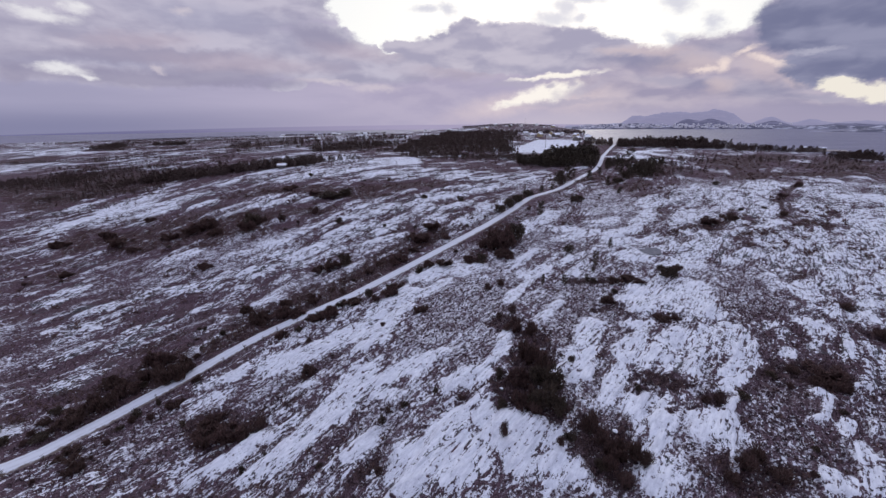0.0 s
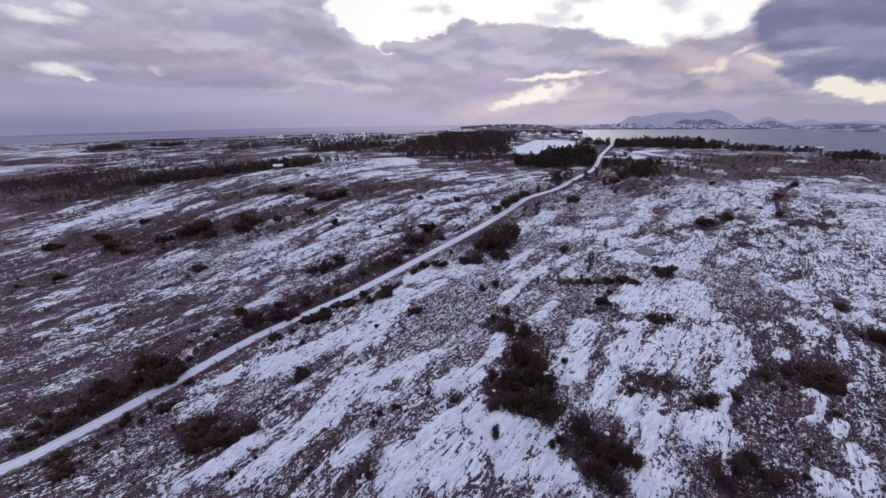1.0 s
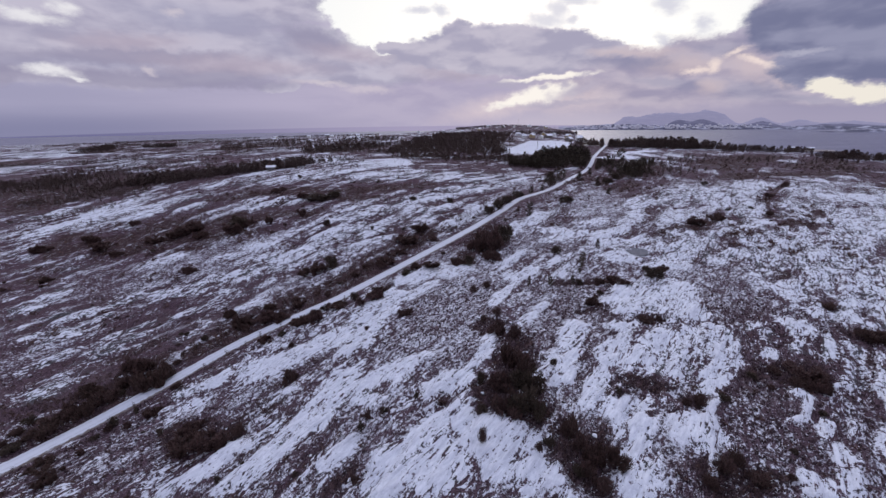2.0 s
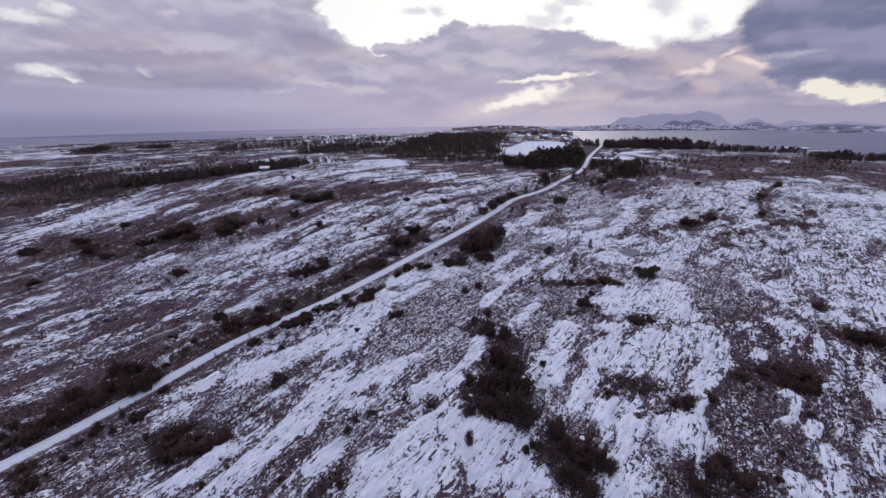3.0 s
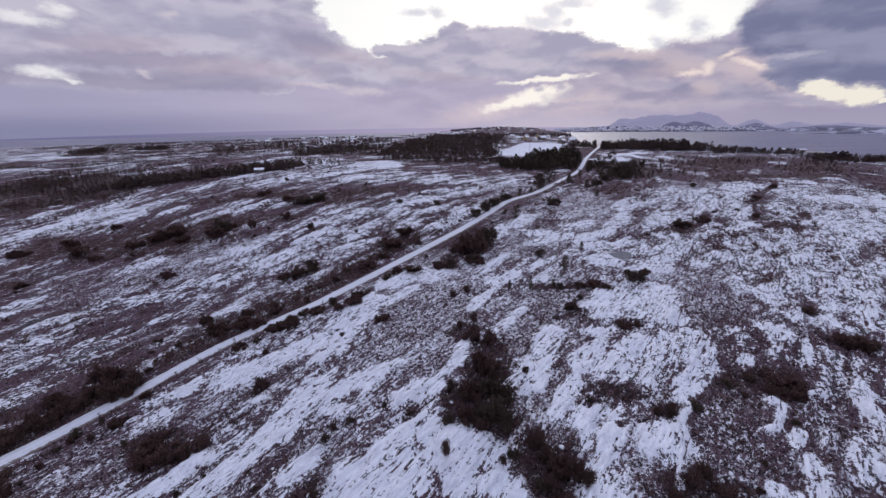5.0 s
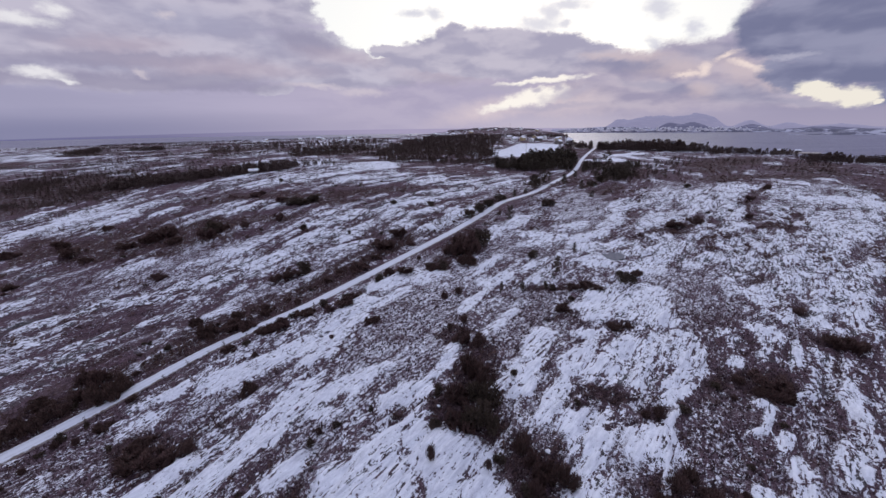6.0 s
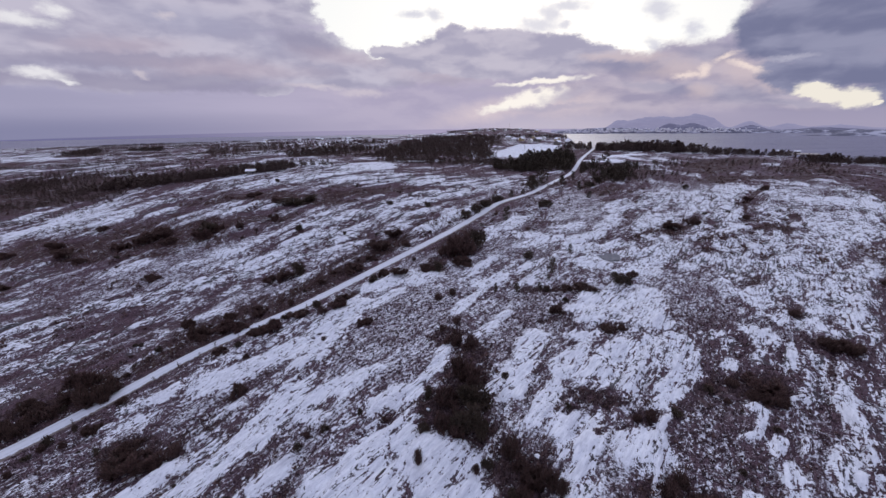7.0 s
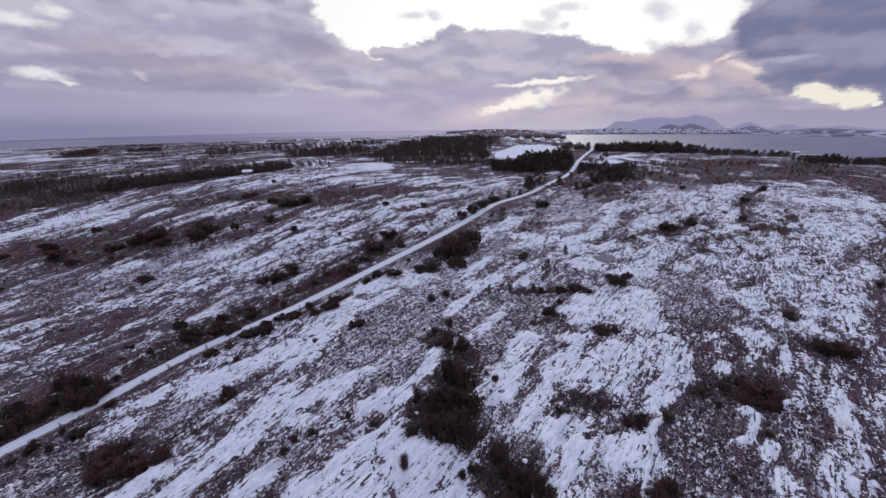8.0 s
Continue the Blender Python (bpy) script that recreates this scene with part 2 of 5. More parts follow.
def ground_nodes(n, b):
    place = n.add("ShaderNodeNewGeometry").outputs["Position"]
    cover = n.add("ShaderNodeAttribute", attribute_name="snow").outputs["Fac"]
    kind = n.add("ShaderNodeAttribute", attribute_name="moor").outputs["Fac"]
    band, fine = along_strike(n, place, 3.5), along_strike(n, place, 6.0)
    coarse = n.noise(band, 0.45, 5, 0.68)
    streak = n.noise(fine, 2.4, 4, 0.68)
    clump = n.noise(along_strike(n, place, 1.6), 1.05, 3, 0.62)
    tuft = n.noise(along_strike(n, place, 1.3), 2.3, 3, 0.62)
    speck = n.noise(place, 6.5, 2, 0.6)
    bedding = n.noise(along_strike(n, place, 16.0), 2.6, 3, 0.6, False, 0.15)
    layered = n.math("MULTIPLY", n.ramp(bedding, 0.54, 0.64), n.ramp(n.noise(place, 0.16, 3, 0.6), 0.40, 0.60))
    # joints in the rock, from which the snow has gone
    cells = n.add("ShaderNodeTexVoronoi")
    cells.feature = "DISTANCE_TO_EDGE"
    n.link(n.vec("ADD", along_strike(n, place, 2.2), n.scaled(n.noise(place, 0.6, 3, 0.6, True), (2.2, 2.2, 0))), cells.inputs["Vector"])
    cells.inputs["Scale"].default_value = 0.42
    joint = n.math("MULTIPLY", n.ramp(cells.outputs["Distance"], 0.10, 0.0), n.ramp(coarse, 0.40, 0.56))
    slabs = n.add("ShaderNodeTexVoronoi")
    slabs.feature = "DISTANCE_TO_EDGE"
    n.link(n.vec("ADD", along_strike(n, place, 1.7), n.scaled(n.noise(place, 0.22, 4, 0.65, True), (9, 9, 0))), slabs.inputs["Vector"])
    slabs.inputs["Scale"].default_value = 0.13
    cleft = n.math("MULTIPLY", n.ramp(slabs.outputs["Distance"], 0.11, 0.01), n.ramp(clump, 0.36, 0.56))
    joint = n.math("MAXIMUM", joint, cleft)
    v = n.math("ADD", cover, n.math("MULTIPLY", n.math("SUBTRACT", coarse, 0.5), 0.6))
    # over heather the snow is a thin broken dusting, over rock it lies whole
    thin = n.ramp(kind, 0.35, 0.85)
    for tex, rocky, heathy in ((streak, 1.8, 1.2), (clump, 1.8, 1.2), (tuft, 1.8, 2.2), (speck, 1.2, 1.8)):
        amount = n.math("ADD", rocky, n.math("MULTIPLY", thin, heathy - rocky))
        v = n.math("ADD", v, n.math("MULTIPLY", n.math("SUBTRACT", tex, 0.5), amount))
    v = n.math("SUBTRACT", v, n.math("MULTIPLY", joint, n.math("SUBTRACT", 0.62, n.math("MULTIPLY", thin, 0.2))))
    v = n.math("SUBTRACT", v, n.math("MULTIPLY", layered, n.math("SUBTRACT", 0.80, n.math("MULTIPLY", thin, 0.6))))
    # brushwood breaks the snow into bushes and gaps
    brushy = n.ramp(kind, 1.0, 1.5)
    v = n.math("ADD", v, n.math("MULTIPLY", brushy, n.math("MULTIPLY", n.math("SUBTRACT", n.noise(place, 0.55, 5, 0.75), 0.5), 2.2)))
    snow = n.ramp(v, n.math("SUBTRACT", 0.36, n.math("MULTIPLY", thin, 0.20)), n.math("ADD", 0.53, n.math("MULTIPLY", thin, 0.34)))
    # the bare parts: heather, withered grass, wet rock
    patch = n.noise(place, 0.07, 4, 0.6)
    heather = n.mix(n.ramp(speck, 0.35, 0.65), (0.039, 0.025, 0.031), (0.156, 0.102, 0.122))
    grass = n.mix(n.ramp(streak, 0.3, 0.7), (0.044, 0.030, 0.034), (0.165, 0.118, 0.126))
    rock = n.mix(n.ramp(tuft, 0.3, 0.7), (0.045, 0.041, 0.046), (0.15, 0.14, 0.148))
    bare = n.mix(n.math("MULTIPLY", n.ramp(patch, 0.48, 0.62), n.ramp(clump, 0.35, 0.6)), heather, grass)
    bare = n.mix(n.math("MULTIPLY", n.ramp(kind, 0.45, 0.1), n.ramp(coarse, 0.45, 0.6)), bare, rock)
    # where brushwood grows the ground is its dark reddish litter
    litter = n.mix(n.ramp(speck, 0.35, 0.65), (0.024, 0.014, 0.015), (0.105, 0.066, 0.066))
    bare = n.mix(n.math("MULTIPLY", brushy, n.ramp(clump, 0.3, 0.5)), bare, litter)
    white = n.mix(n.ramp(streak, 0.3, 0.7), (0.58, 0.595, 0.665), (0.80, 0.815, 0.88))
    n.link(n.mix(snow, bare, white), b.inputs["Base Color"])
    b.inputs["Roughness"].default_value = 0.95
    n.put(b.inputs["Specular IOR Level"], n.ramp(snow, 0, 1, 0.02, 0.12))
    relief = n.math("ADD", n.math("MULTIPLY", tuft, 0.5), n.math("MULTIPLY", speck, 0.25))
    relief = n.math("ADD", relief, n.math("MULTIPLY", streak, 0.5))
    relief = n.math("ADD", relief, n.math("MULTIPLY", clump, 0.6))
    bump = n.add("ShaderNodeBump")
    bump.inputs["Strength"].default_value, bump.inputs["Distance"].default_value = 0.8, 0.35
    n.link(relief, bump.inputs["Height"])
    n.link(bump.outputs[0], b.inputs["Normal"])


def road_nodes(n, b):
    place = n.add("ShaderNodeNewGeometry").outputs["Position"]
    across = n.add("ShaderNodeAttribute", attribute_name="across").outputs["Fac"]
    rough = n.noise(place, 1.1, 4, 0.65)
    off = n.math("ABSOLUTE", n.math("SUBTRACT", n.math("ABSOLUTE", across), 0.5))
    rut = n.math("MULTIPLY", n.ramp(off, 0.22, 0.05), n.ramp(rough, 0.3, 0.6))
    edge = n.math("ADD", n.math("ABSOLUTE", across), n.math("MULTIPLY", n.math("SUBTRACT", rough, 0.5), 0.9))
    c = n.mix(n.math("MULTIPLY", rut, 0.35), (0.60, 0.62, 0.69), (0.34, 0.335, 0.37))
    n.link(n.mix(n.ramp(edge, 0.9, 1.15), c, (0.16, 0.125, 0.115)), b.inputs["Base Color"])
    b.inputs["Roughness"].default_value = 0.75
    bump = n.add("ShaderNodeBump")
    bump.inputs["Strength"].default_value, bump.inputs["Distance"].default_value = 0.5, 0.1
    n.link(rough, bump.inputs["Height"])
    n.link(bump.outputs[0], b.inputs["Normal"])


def sea_nodes(n, b):
    place = n.add("ShaderNodeNewGeometry").outputs["Position"]
    swell = n.noise(n.scaled(place, (0.004, 0.012, 0.01)), 1.0, 4, 0.6)
    n.link(n.mix(n.ramp(swell, 0.35, 0.65), (0.085, 0.082, 0.15), (0.135, 0.128, 0.21)), b.inputs["Base Color"])
    b.inputs["Roughness"].default_value = 0.35
    b.inputs["Specular IOR Level"].default_value = 0.3
    bump = n.add("ShaderNodeBump")
    bump.inputs["Strength"].default_value, bump.inputs["Distance"].default_value = 0.9, 2.5
    n.link(n.noise(n.scaled(place, (0.06, 0.12, 0.1)), 1.0, 3, 0.6), bump.inputs["Height"])
    n.link(bump.outputs[0], b.inputs["Normal"])


def leaf_nodes(dark, light):
    def build(n, b):
        r = n.add("ShaderNodeNewGeometry").outputs["Random Per Island"]
        o = n.add("ShaderNodeObjectInfo").outputs["Random"]
        c = n.mix(r, dark, light)
        n.link(n.mix(n.math("MULTIPLY", o, 0.35), c, (0.075, 0.05, 0.035)), b.inputs["Base Color"])
        b.inputs["Roughness"].default_value = 0.8
        b.inputs["Specular IOR Level"].default_value = 0.2
    return build


def bark_nodes(n, b):
    g = n.noise(n.add("ShaderNodeTexCoord").outputs["Object"], 9.0, 4, 0.7)
    n.link(n.mix(g, (0.045, 0.032, 0.028), (0.16, 0.125, 0.11)), b.inputs["Base Color"])
    b.inputs["Roughness"].default_value = 0.9


def plain(dark, light, rough=0.7, scale=3.0):
    def build(n, b):
        g = n.noise(n.add("ShaderNodeTexCoord").outputs["Object"], scale, 4, 0.65)
        n.link(n.mix(n.ramp(g, 0.3, 0.7), dark, light), b.inputs["Base Color"])
        b.inputs["Roughness"].default_value = rough
    return build


def distance_nodes(low, high, haze_glow):
    """Far land seen through kilometres of air: its own light, plus haze as emission."""
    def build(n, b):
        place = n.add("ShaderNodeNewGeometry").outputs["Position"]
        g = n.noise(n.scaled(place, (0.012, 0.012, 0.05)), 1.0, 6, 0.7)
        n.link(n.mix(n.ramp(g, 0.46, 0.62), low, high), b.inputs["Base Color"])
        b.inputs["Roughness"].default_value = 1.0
        n.put(b.inputs["Emission Color"], (*haze_glow, 1.0))
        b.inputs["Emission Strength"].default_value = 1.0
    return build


MAT_GROUND = material("snowy_moor", ground_nodes)
MAT_ROAD = material("snowed_gravel", road_nodes)
MAT_SEA = material("sea", sea_nodes)
MAT_JUNIPER = material("juniper", leaf_nodes((0.034, 0.025, 0.020), (0.105, 0.076, 0.058)))
MAT_PINE = material("pine_needles", leaf_nodes((0.028, 0.021, 0.017), (0.095, 0.073, 0.054)))
MAT_TWIG = material("bare_twigs", leaf_nodes((0.05, 0.032, 0.028), (0.12, 0.08, 0.065)))
MAT_BARK = material("bark", bark_nodes)
# the third colour of each is the air's haze, glowing from the surface
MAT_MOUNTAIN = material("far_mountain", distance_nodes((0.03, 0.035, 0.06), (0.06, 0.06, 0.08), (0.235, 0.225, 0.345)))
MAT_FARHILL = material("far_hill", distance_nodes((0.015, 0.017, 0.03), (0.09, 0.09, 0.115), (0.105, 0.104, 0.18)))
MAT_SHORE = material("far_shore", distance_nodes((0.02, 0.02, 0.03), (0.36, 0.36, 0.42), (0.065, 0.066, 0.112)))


# ---- the lie of the land ----
SEA = -20.0
# broad hills and hollows: x, y, spread, height
HILLS = [
    (-42, 42, 25, -6.4), (-5, 59, 25, 3.4), (34, 49, 25, 2.1), (-70, 84, 46, -10.0), (-22, 107, 46, 0.2), (22, 107, 46, -3.6),
    (73, 81, 46, 2.8), (-141, 141, 84, -16.5), (-61, 190, 84, 20.9), (17, 199, 84, -9.2), (93, 176, 84, 0.8), (148, 133, 84, 4.9),
    (-254, 282, 159, 2.6), (-98, 367, 159, 6.3), (52, 376, 159, -0.3), (189, 329, 159, 1.3), (291, 244, 159, 4.5),
    (-565, 565, 336, -3.8), (-273, 751, 336, 1.1), (27, 799, 336, 8.2), (299, 741, 336, 12.0), (-835, 995, 546, 9.7),
    (-270, 1271, 546, 11.0), (270, 1271, 546, 7.6), (225, 1230, 170, 24),
]


def smooth(a, b, v):
    t = np.clip((v - a) / (b - a), 0.0, 1.0)
    return t * t * (3 - 2 * t)


def lattice(i, j, seed):
    h = (i.astype(np.int64) * 374761393 + j.astype(np.int64) * 668265263 + seed * 974634721) & 0x7FFFFFFF
    h = ((h ^ (h >> 13)) * 1274126177) & 0x7FFFFFFF
    return ((h ^ (h >> 16)) & 0xFFFF) / 65535.0


def value_noise(x, y, seed=0):
    i, j = np.floor(x), np.floor(y)
    u, v = x - i, y - j
    u, v = u * u * u * (u * (6 * u - 15) + 10), v * v * v * (v * (6 * v - 15) + 10)
    a = lattice(i, j, seed) * (1 - u) + lattice(i + 1, j, seed) * u
    b = lattice(i, j + 1, seed) * (1 - u) + lattice(i + 1, j + 1, seed) * u
    return a * (1 - v) + b * v


def fbm(x, y, octaves=4, seed=0, gain=0.5):
    total, amp, norm = 0.0, 1.0, 0.0
    for k in range(octaves):
        total = total + amp * value_noise(x + 17.3 * k, y - 9.1 * k, seed + k)
        norm += amp
        x, y, amp = x * 2.03, y * 2.03, amp * gain
    return total / norm


def coast_distance(x, y):
    """How far from the origin the shore lies in the direction of a place."""
    az = np.degrees(np.arctan2(x, y))
    d = 2100 - 500 * np.exp(-((az + 10) / 4.0) ** 2) + 0 * az
    d = d + (780 - d) * smooth(16.5, 21, az)
    return d + 120 * (fbm(az * 0.25 + 40, az * 0 + 3.3, 4, 91) - 0.5)


def land(x, y):
    """The smooth height of the land, without its rocks."""
    z = np.zeros_like(x, dtype=float)
    for hx, hy, s, h in HILLS:
        z = z + h * np.exp(-((x - hx) ** 2 + (y - hy) ** 2) / (2.0 * s * s))
    r, c = np.hypot(x, y), coast_distance(x, y)
    z = z - 0.00698 * y  # the land falls gently towards the sea
    return z + (SEA - 19 - z) * smooth(-260, 120, r - c)

# x, y, half length, half width, turn, amount
SLAB_SNOW = [
    (-7.8, 58.0, 6.6, 2.5, 67, 1),
    (-16.7, 56.2, 6.2, 3.8, 30, 1),
    (-9.6, 52.9, 3.5, 1.5, -58, 1),
    (-19.3, 51.5, 8.0, 2.7, 48, 1),
    (-23.0, 45.6, 5.3, 2.0, 48, 1),
    (-4.6, 40.2, 2.6, 2.3, 90, 1),
    (-12.1, 42.8, 2.7, 1.5, 43, 1),
    (0.6, 43.5, 4.8, 2.0, 46, 1),
    (-3.0, 58.7, 4.8, 1.7, 53, 1),
    (3.5, 52.9, 3.9, 2.0, 75, 1),
    (4.4, 43.2, 4.4, 2.1, 10, 0.8),
    (-3.1, 37.5, 3.3, 2.5, 58, 0.8),
    (1.6, 38.0, 3.8, 3.3, 63, 0.75),
    (-29.0, 60.2, 4.9, 1.7, 56, 0.8),
    (-33.2, 48.1, 5.7, 1.5, 39, 1),
    (-27.3, 45.7, 4.3, 1.4, 45, 0.8),
]
# x, y, half length, half width, turn, amount
BROW_SNOW = [
    (7.0, 43.1, 3.2, 1.9, -59, 1),
    (11.9, 40.9, 3.7, 1.9, -42, 1),
    (9.1, 38.1, 3.5, 2.7, -8, 1),
    (14.8, 34.7, 2.2, 1.5, -62, 0.8),
    (11.7, 35.1, 2.0, 1.9, 16, 0.7),
    (-37.2, 46.1, 3.1, 1.7, 62, 1),
    (-27.2, 52.2, 3.6, 1.3, 53, 0.8),
    (10.3, 60.4, 4.8, 1.1, 25, 1),
    (8.8, 57.1, 3.7, 1.1, 47, 1),
    (16.9, 67.3, 3.2, 1.7, 49, 1),
    (25.2, 95.9, 4.8, 3.2, 55, 1),
    (18.2, 85.3, 8.7, 1.3, 30, 1),
    (23.2, 106.5, 9.7, 1.3, 36, 1),
    (20.7, 70.3, 3.9, 1.6, 35, 0.8),
    (24.3, 75.0, 2.7, 1.2, 45, 1),
    (34.0, 94.1, 3.5, 1.6, 34, 1),
]
# x, y, half length, half width, turn, amount
TRACKSIDE_SNOW = [
    (-30.1, 72.1, 9.3, 3.2, 70, 1),
    (-35.8, 72.4, 5.3, 2.5, 79, 0.8),
    (-14.4, 80.7, 9.2, 5.0, 24, 1),
    (-21.1, 76.6, 6.7, 3.9, 56, 1),
    (-11.5, 86.9, 7.7, 3.5, 36, 1),
    (-6.3, 89.6, 4.1, 2.8, 72, 1),
    (-15.7, 70.1, 4.1, 2.2, 70, 0.8),
    (-5.8, 99.9, 4.6, 2.7, 85, 1),
    (1.0, 104.9, 6.1, 3.1, 62, 1),
    (7.0, 103.4, 5.1, 4.3, 49, 1),
    (-0.9, 94.7, 5.1, 2.1, 54, 1),
    (-46.4, 69.7, 5.9, 1.9, 73, 0.7),
    (-46.4, 62.3, 4.0, 2.3, 48, 0.6),
    (-53.0, 52.4, 4.2, 1.8, 88, 0.4),
    (38.5, 105.5, 6.6, 1.5, 52, 1),
    (37.9, 144.5, 15.8, 4.0, 45, 1),
]
# x, y, half length, half width, turn, amount
MIDDLE_SNOW = [
    (29.5, 133.8, 10.0, 2.9, 39, 1),
    (42.6, 123.0, 7.6, 3.2, 85, 1),
    (43.4, 132.7, 5.1, 4.4, -90, 1),
    (49.7, 127.3, 7.1, 2.9, 84, 0.8),
    (60.1, 124.5, 8.7, 4.1, 69, 1),
    (57.8, 114.7, 6.4, 4.0, 80, 0.8),
    (54.7, 103.4, 5.2, 4.5, 75, 0.8),
    (43.9, 76.3, 10.3, 4.1, 33, 1),
    (50.9, 75.8, 11.5, 6.6, 31, 1),
    (52.6, 70.2, 5.6, 3.4, 18, 1),
    (55.8, 81.3, 5.1, 3.2, 44, 1),
    (26.4, 61.2, 6.2, 2.5, 34, 1),
    (23.0, 54.6, 5.2, 1.4, 49, 1),
    (33.1, 58.8, 5.6, 1.7, 50, 1),
    (30.2, 55.7, 3.7, 1.7, 30, 1),
    (35.7, 64.2, 2.7, 1.7, 84, 1),
]
# x, y, half length, half width, turn, amount
EAST_SNOW = [
    (34.0, 54.9, 4.5, 2.6, 53, 0.8),
    (39.9, 59.3, 4.0, 2.7, 68, 0.8),
    (39.1, 54.2, 6.3, 2.9, 65, 0.75),
    (46.5, 57.0, 5.7, 2.6, 47, 0.8),
    (49.6, 55.4, 7.2, 2.3, 37, 1),
    (44.6, 49.8, 3.9, 1.7, 49, 1),
    (40.7, 46.3, 3.1, 1.0, 51, 1),
    (39.1, 50.8, 4.1, 1.5, 60, 0.7),
    (25.0, 47.6, 5.9, 1.4, 34, 1),
    (22.7, 44.4, 1.7, 1.3, 34, 1),
    (26.3, 41.7, 3.2, 2.5, -26, 1),
    (25.3, 37.6, 4.2, 2.1, 29, 1),
    (24.4, 33.7, 3.4, 2.3, 45, 1),
    (29.4, 44.4, 3.6, 1.5, 57, 1),
    (34.7, 38.7, 3.5, 2.5, 57, 1),
    (34.1, 40.8, 2.2, 1.2, 81, 1),
]
# x, y, half length, half width, turn, amount
KNOLL_SNOW = [
    (33.7, 34.9, 2.2, 0.6, 39, 1),
    (39.1, 43.2, 3.2, 0.6, 43, 1),
    (18.8, 52.0, 3.7, 0.9, 44, 1),
    (20.5, 50.4, 2.7, 0.9, 35, 1),
    (22.1, 50.2, 2.6, 0.7, 28, 1),
    (52.1, 44.4, 1.5, 0.9, -80, 1),
    (51.0, 42.0, 3.7, 0.5, 45, 1),
    (48.1, 40.0, 2.6, 0.5, 81, 1),
    (49.9, 38.6, 2.4, 1.1, 55, 1),
    (48.1, 34.7, 2.5, 0.9, 34, 1),
    (46.8, 32.4, 3.0, 0.9, 45, 1),
    (42.8, 31.8, 1.6, 1.1, -75, 1),
    (43.4, 30.5, 2.9, 0.7, 89, 1),
    (59.3, 45.6, 2.7, 0.6, 82, 1),
    (63.8, 48.4, 4.5, 1.2, 44, 0.6),
    (65.0, 45.4, 6.7, 1.6, 34, 1),
]
# x, y, half length, half width, turn, amount
SLOPE_SNOW = [
    (55.6, 36.3, 5.0, 1.4, 55, 0.6),
    (53.3, 33.5, 2.8, 1.0, 58, 0.6),
    (52.7, 37.9, 2.3, 0.4, 46, 0.95),
    (66.8, 55.3, 5.3, 0.8, 43, 0.95),
    (67.0, 62.1, 2.8, 2.7, 23, 0.95),
    (65.8, 59.3, 2.2, 1.6, 85, 0.95),
    (52.3, 61.6, 2.5, 1.4, -45, 0.95),
    (57.8, 62.2, 3.4, 1.5, 67, 0.76),
    (48.3, 61.7, 2.6, 1.5, 55, 0.95),
    (61.5, 55.1, 3.0, 1.5, 66, 0.47),
    (59.1, 58.3, 3.2, 1.6, 63, 0.47),
    (55.9, 54.0, 1.8, 0.9, 58, 0.95),
    (69.7, 53.5, 2.7, 1.2, 44, 0.66),
    (79.0, 60.6, 2.6, 1.3, 56, 0.76),
    (59.7, 138.9, 9.7, 3.7, 70, 0.57),
    (67.3, 116.1, 5.8, 3.4, 71, 0.66),
]
# x, y, half length, half width, turn, amount
CROWN_SNOW = [
    (93.2, 98.7, 16.4, 5.4, 43, 0.78),
    (78.7, 83.3, 7.8, 3.5, 40, 0.78),
    (77.8, 74.8, 8.7, 3.5, 25, 0.78),
    (96.2, 84.9, 24.2, 7.5, 40, 0.78),
    (90.1, 72.4, 13.9, 5.3, 42, 0.78),
    (76.4, 65.4, 3.9, 2.5, -54, 0.78),
    (115.3, 93.6, 29.5, 5.7, 46, 0.78),
    (109.4, 109.1, 17.0, 9.3, 70, 0.78),
    (128.4, 112.8, 16.4, 9.6, 55, 0.78),
    (146.5, 116.3, 14.8, 3.5, 52, 0.78),
    (79.2, 96.9, 7.1, 2.9, 58, 0.78),
    (76.6, 104.9, 8.5, 6.3, 69, 0.78),
    (69.1, 100.8, 13.7, 3.8, 31, 0.7),
    (92.3, 118.8, 17.2, 3.1, 51, 0.78),
    (62.0, 93.6, 5.8, 4.5, 70, 0.78),
    (82.4, 120.0, 6.5, 4.7, 53, 0.78),
]
# x, y, half length, half width, turn, amount
UPPER_SNOW = [
    (114.3, 178.5, 33.1, 8.5, 43, 0.78),
    (143.3, 179.8, 42.8, 11.6, 52, 0.78),
    (188.7, 189.2, 30.6, 13.2, 57, 0.78),
    (199.2, 169.8, 38.7, 10.2, 44, 0.78),
    (142.6, 132.9, 21.6, 10.2, 47, 0.78),
    (109.6, 143.7, 20.5, 6.9, 51, 0.78),
    (147.4, 149.7, 21.2, 6.0, 45, 0.78),
    (158.1, 129.8, 18.1, 6.7, 45, 0.78),
    (110.9, 123.4, 17.2, 2.9, 61, 0.78),
    (91.2, 138.9, 14.2, 5.6, 50, 0.78),
    (91.7, 165.4, 19.9, 4.9, 38, 0.78),
    (74.5, 139.1, 10.6, 3.9, 42, 0.78),
    (171.9, 160.6, 21.8, 9.4, 58, 0.78),
    (122.4, 143.8, 15.3, 6.0, 52, 0.78),
    (66.5, 107.7, 5.8, 2.8, 58, 0.78),
    (98.4, 108.1, 8.7, 3.8, 66, 0.78),
]
